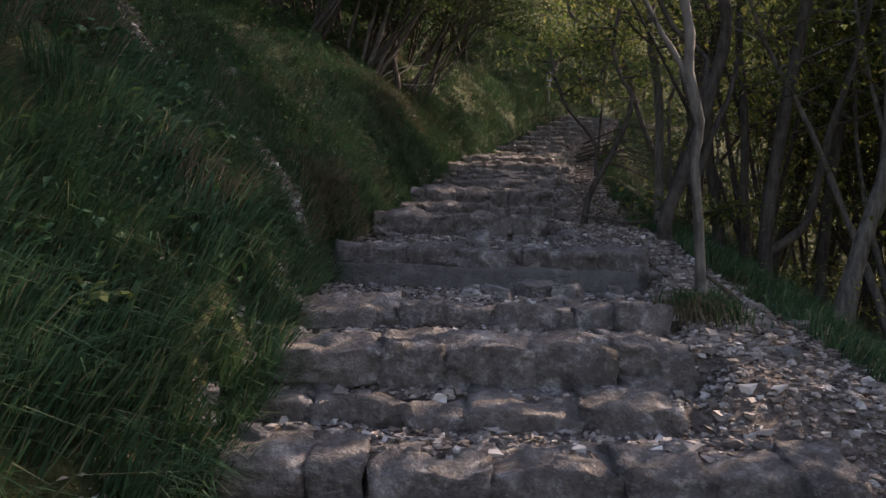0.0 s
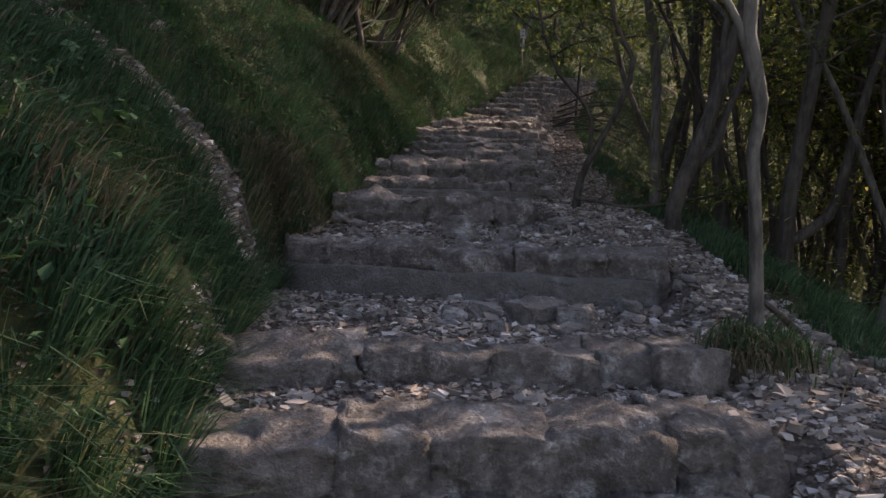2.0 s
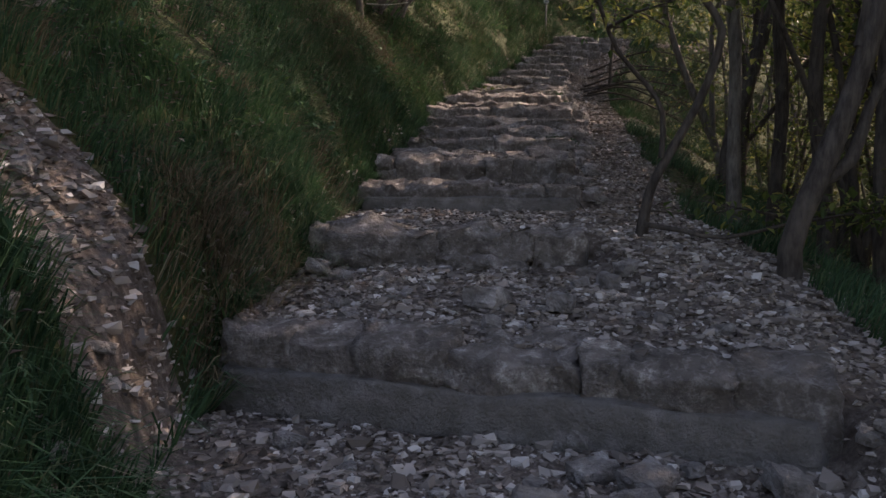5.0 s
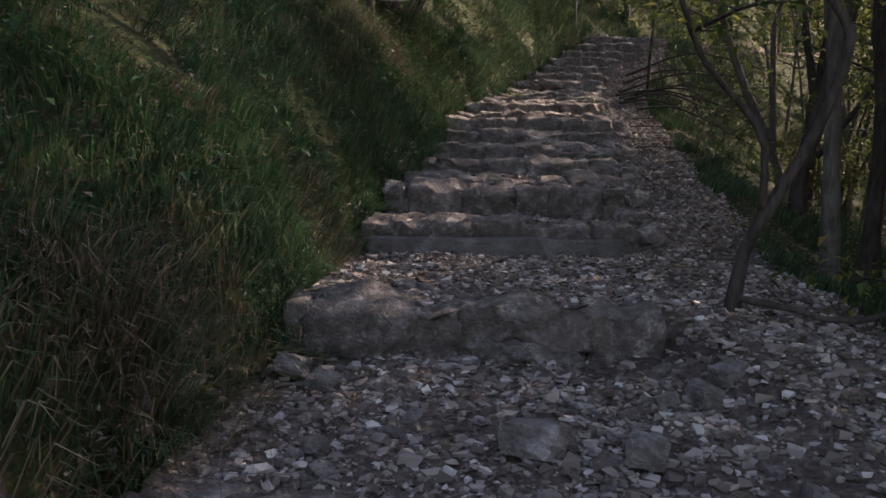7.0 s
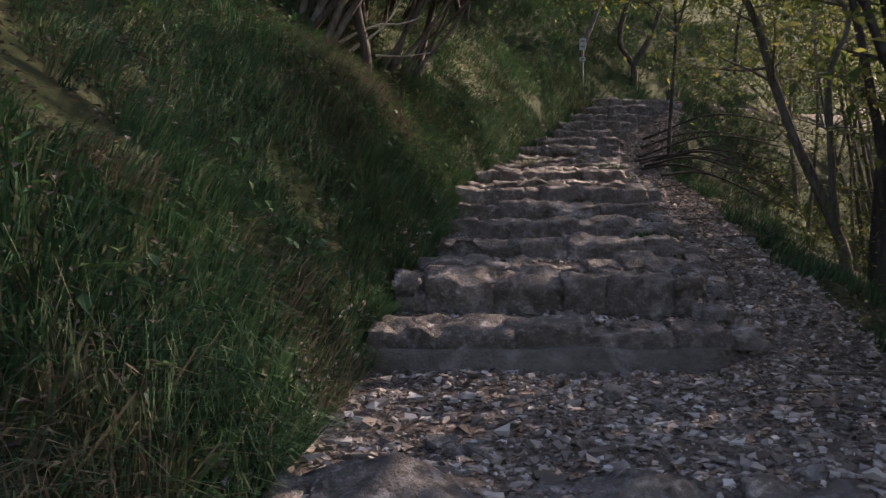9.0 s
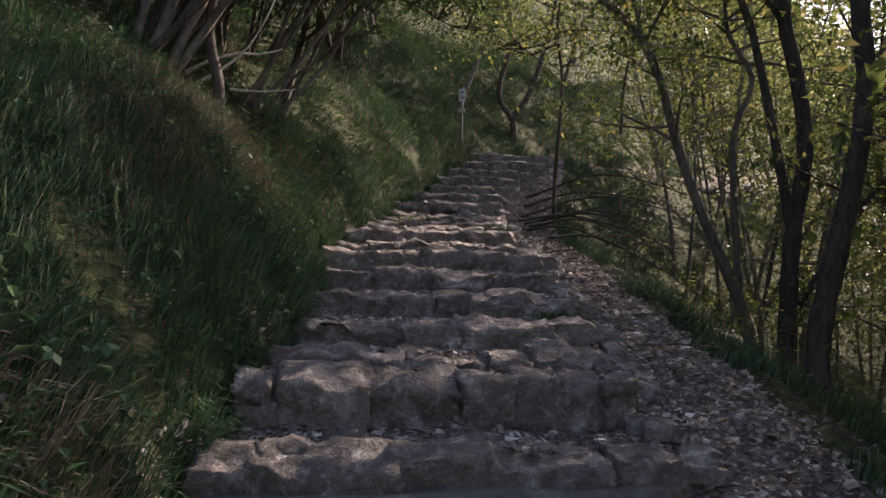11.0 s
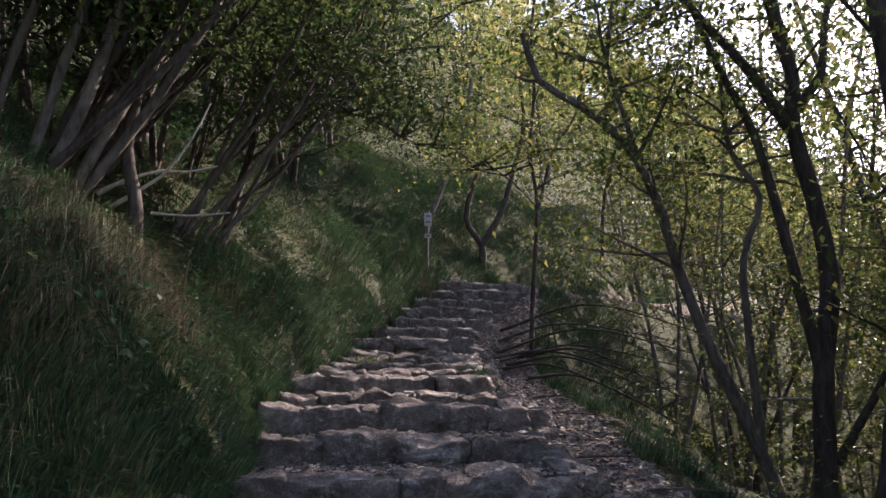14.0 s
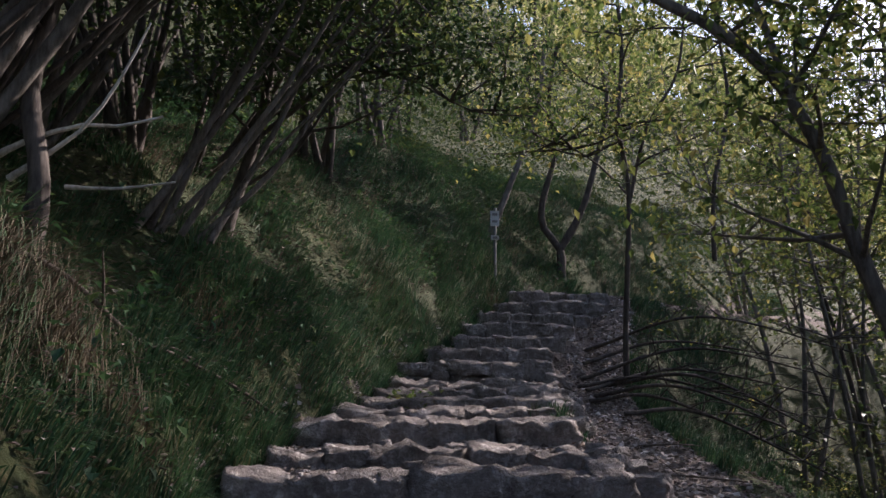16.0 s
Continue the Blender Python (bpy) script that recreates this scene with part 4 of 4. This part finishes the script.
# ---- gravel, stones and dead leaves ----
k = 92000
y = 1.3 + 19.5 * rng.random(k) ** 1.35
lo, hi = left_end(y) - 0.15, shelf_edge(y) + 0.12
x = lo + (hi - lo) * rng.random(k)
keep = vnoise(x * 3, y * 3, 17) + 0.35 * rng.random(k) > np.interp(y, [4, 6], [0.2, 0.36])
x, y = x[keep], y[keep]
size = 0.010 + 0.034 * rng.random(len(x)) ** 3.2
tagged(new("gravel", cubes(np.stack([x, y, ground(x, y) + size * 0.12], -1), size, GRAVEL, "gravel")), "loose pale limestone gravel on the treads", "gravel", kind="stuff")
k = 13000
y = 4.6 + 3.2 * rng.random(k)
x = left_end(y) - 0.02 - 3.2 * rng.random(k)
keep = scree(x, y) > 0.2 + 0.7 * rng.random(k)
x, y = x[keep], y[keep]
size = 0.010 + 0.05 * rng.random(len(x)) ** 3.4
tagged(new("scree", cubes(np.stack([x, y, ground(x, y) + size * 0.15], -1), size, GRAVEL, "scree")), "bare stony scree running down the bank", "stones", kind="stuff")
k = 78000
y = 1.3 + 20 * rng.random(k) ** 1.2
x = left_end(y) - 2.5 + (shelf_edge(y) + 4.5 - left_end(y)) * rng.random(k)
keep = vnoise(x * 1.8, y * 1.8, 18) + 0.4 * rng.random(k) > 0.5
x, y = x[keep], y[keep]
keep = (x < left_end(y) - 0.05) | (x > shelf_edge(y)) | (rng.random(len(x)) < 0.8)
x, y = x[keep], y[keep]
turfy = (x < left_end(y) - 0.1) & (scree(x, y) < 0.4)
chips = 3200
cy = 2.2 + 8 * rng.random(chips) ** 1.5
lo, hi = left_end(cy) - 0.1, shelf_edge(cy) + 0.1
cx = lo + (hi - lo) * rng.random(chips)
size = 0.022 + 0.042 * rng.random(chips) ** 3
tagged(new("stone_chips", cubes(np.stack([cx, cy, ground(cx, cy) + size * 0.16], -1), size, GRAVEL, "stone_chips")), "angular pale limestone chips on the treads", "stones", kind="stuff")
lift = np.where(turfy, rng.uniform(0.02, 0.13, len(x)), rng.uniform(0.004, 0.022, len(x)))
pts = np.stack([x, y, ground(x, y) + lift], -1)
tagged(new("leaf_litter", leaves(pts, rng.uniform(0.02, 0.05, len(x)), LITTER, "leaf_litter", 0.0, 0.45)), "fallen brown leaves on gravel and soil", "leaves", kind="stuff")

# ---- single stones lying on the treads ----
SHAPES = [boulder("stone", (1.0, 0.72, 0.5), ROCK, 200 + q, 3, 0.17, 0.70, False) for q in range(9)]


def stone(x, y, size, sink=0.3, big=False):
    ob = new("rock" if big else "stone", SHAPES[r.randrange(9)])
    s = size * r.uniform(0.85, 1.15)
    ob.scale = (s, s * r.uniform(0.75, 1.1), s * r.uniform(0.7, 1.1))
    ob.rotation_euler = (r.uniform(-0.3, 0.3), r.uniform(-0.3, 0.3), r.uniform(0, 6.28))
    ob.location = (x, y, float(ground(x, y)) + s * 0.25 * (1 - sink))
    if big:
        return tagged(ob, "pale angular limestone rock lying loose on the ground", "rock", "loose rocks on the treads")
    ob.parent = soil
    return ob


for x, y, size in ((0.79, 5.61, 0.17), (0.60, 5.30, 0.16), (0.44, 5.18, 0.15), (0.94, 5.50, 0.16), (1.01, 5.05, 0.19), (0.94, 4.81, 0.15), (1.35, 5.47, 0.20), (1.31, 5.23, 0.11), (0.79, 5.89, 0.13),
                   (0.47, 6.10, 0.09), (0.83, 5.12, 0.24), (0.49, 6.86, 0.24), (0.82, 6.8, 0.18), (1.12, 7.32, 0.13), (0.97, 7.25, 0.1), (-0.40, 7.45, 0.18), (-0.26, 7.35, 0.12), (1.24, 7.42, 0.13),
                   (-0.42, 3.02, 0.09), (-0.24, 2.95, 0.12), (-0.34, 3.1, 0.1), (-0.12, 3.05, 0.09), (-1.72, 7.2, 0.15), (-1.5, 6.9, 0.1), (-1.16, 5.9, 0.11), (-0.95, 5.6, 0.1), (-0.84, 5.2, 0.09), (-0.72, 5.5, 0.1), (-0.62, 5.0, 0.08)):
    stone(x, y, size, 0.25, True)
for _ in range(290):
    y = 2.4 + 12 * r.random() ** 1.5
    x = r.uniform(float(left_end(y)) - 0.12, float(shelf_edge(y)) + 0.1)
    stone(x, y, 0.035 + 0.075 * r.random() ** 2.2)


for _ in range(120):
    y = 9.9 + 7.2 * r.random()
    x = float(right_end(y)) + r.uniform(-0.05, 0.2)
    stone(x, y, 0.07 + 0.13 * r.random() ** 1.6, 0.2)


# ---- dead wood ----
def branch(name, label, pts, r0, r1, mat=None, forks=3, seed=1):
    """A fallen branch with a few bare side shoots."""
    g = random.Random(seed)
    base = np.array(pts[0])
    t = thing(name, tuple(base), label, "branch")
    line = spline(pts, 0.1)
    part("stem", joined([tube(line - base, r0, r1, 8)], mat or DEADWOOD, "stem"), t)
    for _ in range(forks):
        j = g.randrange(len(line) // 4, len(line) - 1)
        q = line[j] - base
        d = np.array([g.uniform(-1, 1), g.uniform(-1, 1), g.uniform(-0.1, 0.6)])
        d *= g.uniform(0.2, 0.55) / np.linalg.norm(d)
        part("shoot", joined([tube(spline([q, q + d * 0.5 + np.array([0, 0, 0.03]), q + d], 0.08), r1 * 1.1, r1 * 0.35, 5)], mat or DEADWOOD, "shoot"), t)
    return t


branch("fallen_branch", "long dark fallen branch lying down the grassy bank", [(x, y, float(ground(x, y)) + h) for x, y, h in ((-0.97, 12.75, 0.13), (-0.85, 13.05, 0.10), (-0.70, 13.3, 0.15), (-0.55, 13.72, 0.09), (-0.43, 13.87, 0.11), (-0.18, 14.27, 0.10), (0.0, 14.7, 0.06))], 0.014, 0.008, BARK, forks=2, seed=3)
HEAP = (((2.35, 17.1), (3.3, 17.3, 0.25), (4.6, 17.2, 0.0)), ((2.3, 17.2), (3.0, 17.1, 0.12), (4.1, 16.8, -0.2)), ((2.4, 17.5), (3.5, 17.5, 0.34), (5.0, 17.6, 0.05)), ((2.5, 17.8), (3.4, 17.9, 0.28), (4.8, 18.1, 0.12)),
        ((2.3, 16.8), (2.9, 16.8, 0.08), (3.9, 16.6, -0.35)), ((2.5, 16.5), (3.1, 16.4, 0.05), (4.0, 16.0, -0.45)), ((2.6, 17.3), (3.2, 16.7, 0.1), (3.9, 15.9, -0.4)), ((2.4, 17.0), (2.9, 16.3, 0.1), (3.5, 15.4, -0.3)), ((2.6, 18.1), (3.5, 17.3, 0.3), (4.7, 16.7, -0.1)))
for k, (a, m, e) in enumerate(HEAP):
    base = float(ground(*a))
    branch("dead_branch", "dead bare branch in a heap beside the steps", [(*a, base + 0.05), (m[0], m[1], base + m[2]), (e[0], e[1], base + e[2])], 0.02, 0.006, BARK, forks=12, seed=20 + k)
branch("exposed_root", "dark weathered log lying beside the step", [(1.45, 5.28, 0.94), (1.72, 5.25, 0.95), (1.98, 5.05, 0.90), (2.15, 4.85, 0.84)], 0.045, 0.03, BARK, 1, 5)
for k, (x, y) in enumerate(((1.9, 13.2), (2.1, 12.6), (1.95, 14.4), (2.2, 15.2), (1.8, 11.6), (1.7, 9.7), (1.2, 9.3))):
    z = float(ground(x, y)) + 0.012
    branch("fallen_twig", "thin dry twig lying on the gravel", [(x, y, z), (x + 0.18, y - 0.12, z + 0.015), (x + 0.42, y - 0.2 * (k % 3), z)], 0.009, 0.004, forks=2, seed=60 + k)


# ---- tufts of grass and small plants ----
def tuft(name, label, x, y, count, spread, tall, mat, lean=(0.0, -0.3)):
    g = np.random.default_rng(int(x * 100 + y * 10) + 500)
    px, py = x + g.normal(0, spread, count), y + g.normal(0, spread, count)
    ob = new(name, blades(px, py, g.uniform(0.5, 1.1, count) * tall, mat, name, lean))
    return tagged(ob, label, "grass", "grass tufts", "stuff")


tuft("grass_tuft", "tuft of grass and moss at the foot of a slender tree", 1.66, 4.52, 900, 0.10, 0.20, GRASS)
tuft("dry_tuft", "withered tuft of grass beside a stone step", 1.60, 4.42, 500, 0.09, 0.17, DRY)
tuft("grass_tuft", "green grass tuft on the end of a step", 1.38, 11.85, 500, 0.09, 0.11, GRASS)
tuft("grass_tuft", "green grass tuft beside the steps", 1.72, 15.25, 500, 0.08, 0.14, GRASS)
tuft("dry_tuft", "withered straw-coloured tuft hanging over the scree", -0.80, 6.72, 700, 0.11, 0.2, DRY, (0.5, -0.5))
tuft("dry_tuft", "withered grass hanging from the bank's lip", -0.75, 13.0, 500, 0.18, 0.24, DRY_DARK, (0.6, -0.5))
tuft("dry_tuft", "withered grass hanging from the bank's lip", -0.95, 11.9, 500, 0.2, 0.22, DRY_DARK, (0.6, -0.4))


def hanging_grass(x, y, count, spread, drop, seed, tone):
    """Withered blades that hang straight down over the bank's lip."""
    g = np.random.default_rng(seed)
    px, py = x + g.normal(0, spread, count), y + g.normal(0, spread, count)
    pz = ground(px, py) + g.uniform(0.0, 0.08, count)
    ln = drop * g.uniform(0.5, 1.1, count)
    out = g.uniform(0.06, 0.2, count)
    swing = g.normal(-0.05, 0.12, count)
    w = np.stack([0 * px, np.full(count, 0.0022), 0 * px], -1)
    root = np.stack([px, py, pz], -1)
    mid = root + np.stack([out, swing, 0.06 - ln * 0.25], -1)
    tip = root + np.stack([out * 1.25, swing * 2, -ln], -1)
    v = np.stack([root - w, root + w, mid - w, mid + w, tip], 1).reshape(-1, 3)
    f = (np.array([[0, 1, 3], [0, 3, 2], [2, 3, 4]])[None] + 5 * np.arange(count)[:, None, None]).reshape(-1, 3)
    return tagged(new("hanging_grass", mesh_of("hanging_grass", v, f, tone)), "long grass hanging over the lip of the bank", "grass", "grass tufts", "stuff")


for k, (x, y, drop) in enumerate(((-1.0, 10.6, 0.4), (-0.95, 11.2, 0.45), (-1.1, 11.7, 0.5), (-0.95, 12.2, 0.45), (-1.0, 12.7, 0.5), (-0.85, 13.1, 0.45), (-1.2, 9.9, 0.35), (-0.75, 6.9, 0.3), (-0.7, 7.6, 0.3))):
    hanging_grass(x, y, 420, 0.2, drop * 0.62, 600 + k, DRY_DARK if k % 2 else GRASS)


def herb(x, y, seed, size, tone):
    """A low plant: a rosette of broad lobed leaves on short stalks."""
    g = random.Random(seed)
    t = thing("small_plant", (x, y, float(ground(x, y))), "low broad-leaved plant growing in the bank's grass", "plant", "small plants on the bank")
    for k in range(9):
        a, h, out = g.uniform(0, 6.28), g.uniform(0.10, 0.22), g.uniform(0.05, 0.15)
        tip = np.array([math.cos(a) * out, math.sin(a) * out, h])
        lf = bmesh.new()
        ring = [lf.verts.new((math.sin(q * 0.785) * size * (1 if q % 2 else 0.62), math.cos(q * 0.785) * size * (1 if q % 2 else 0.62), -0.012 * (q % 2))) for q in range(8)]
        mid = lf.verts.new((0, 0, 0.008))
        for q in range(8):
            lf.faces.new((mid, ring[(q + 1) % 8], ring[q]))
        me = bpy.data.meshes.new("leaf")
        lf.to_mesh(me)
        lf.free()
        me.materials.append(tone)
        ob = part("leaf", me, t)
        ob.location, ob.rotation_euler = tip, (g.uniform(-0.6, 0.6), g.uniform(-0.6, 0.6), a)
        part("stalk", joined([tube(np.array([(0, 0, 0), tip * 0.55 + np.array([0, 0, 0.02]), tip]), 0.003, 0.002, 4)], HERB, "stalk"), t)


for k, (x, y, size) in enumerate(((-0.62, 2.62, 0.035), (-0.75, 2.75, 0.03), (-0.95, 4.4, 0.04), (-1.2, 4.6, 0.045), (-1.05, 5.0, 0.04), (-1.45, 4.2, 0.05), (-0.8, 3.7, 0.04), (-0.72, 9.2, 0.035), (-0.55, 11.6, 0.04), (-0.7, 12.2, 0.035))):
    herb(x, y, 300 + k, size, HERB if k else LEAF)
twig = thing("leafy_twig", (0.62, 15.68, float(ground(0.62, 15.68))), "broken twig with pale yellow-green leaves on the steps", "twig")
part("stem", joined([tube(spline([(0, 0, 0.03), (0.15, -0.05, 0.09), (0.32, 0.0, 0.12)], 0.06), 0.006, 0.003, 5)], DEADWOOD, "stem"), twig)
g = np.random.default_rng(8)
part("foliage", leaves(np.stack([g.uniform(0, 0.36, 60), g.normal(0, 0.07, 60), g.uniform(0.03, 0.16, 60)], -1), g.uniform(0.03, 0.06, 60), LEAF, "foliage"), twig, "pale yellow-green leaves")


# ---- signpost at the top ----
def box(name, w, d, h, mat, bev=0.004):
    bm = bmesh.new()
    bmesh.ops.create_cube(bm, size=1)
    bmesh.ops.scale(bm, vec=(w, d, h), verts=bm.verts)
    bmesh.ops.bevel(bm, geom=bm.edges[:], offset=bev, segments=2, affect="EDGES")
    me = bpy.data.meshes.new(name)
    bm.to_mesh(me)
    bm.free()
    me.materials.append(mat)
    return me


sx, sy, sz = 1.96, 20.00, 5.37
foot = float(ground(sx, sy))
sign = thing("signpost", (sx, sy, foot), "thin grey metal trail post with white plates", "signpost")
part("post", joined([tube(np.array([(0, 0, -0.2), (0, 0, (sz - foot) * 0.5), (0.01, 0, sz - foot + 0.12)]), 0.02, 0.02, 8)], METAL_GREY, "post"), sign)
for k, (z, w, h) in enumerate(((sz - 0.02, 0.11, 0.2), (sz - 0.27, 0.1, 0.06))):
    pl = part("plate", box("plate", w, 0.012, h, PLATE), sign, "weathered white plate")
    pl.location = (0, -0.03, z - foot)
    for j in range(2 if k == 0 else 1):
        mk = part("mark", box("mark", w * 0.6, 0.004, 0.03, MARK, 0.001), pl)
        mk.location = (0, -0.008, 0.05 - 0.09 * j if k == 0 else 0)
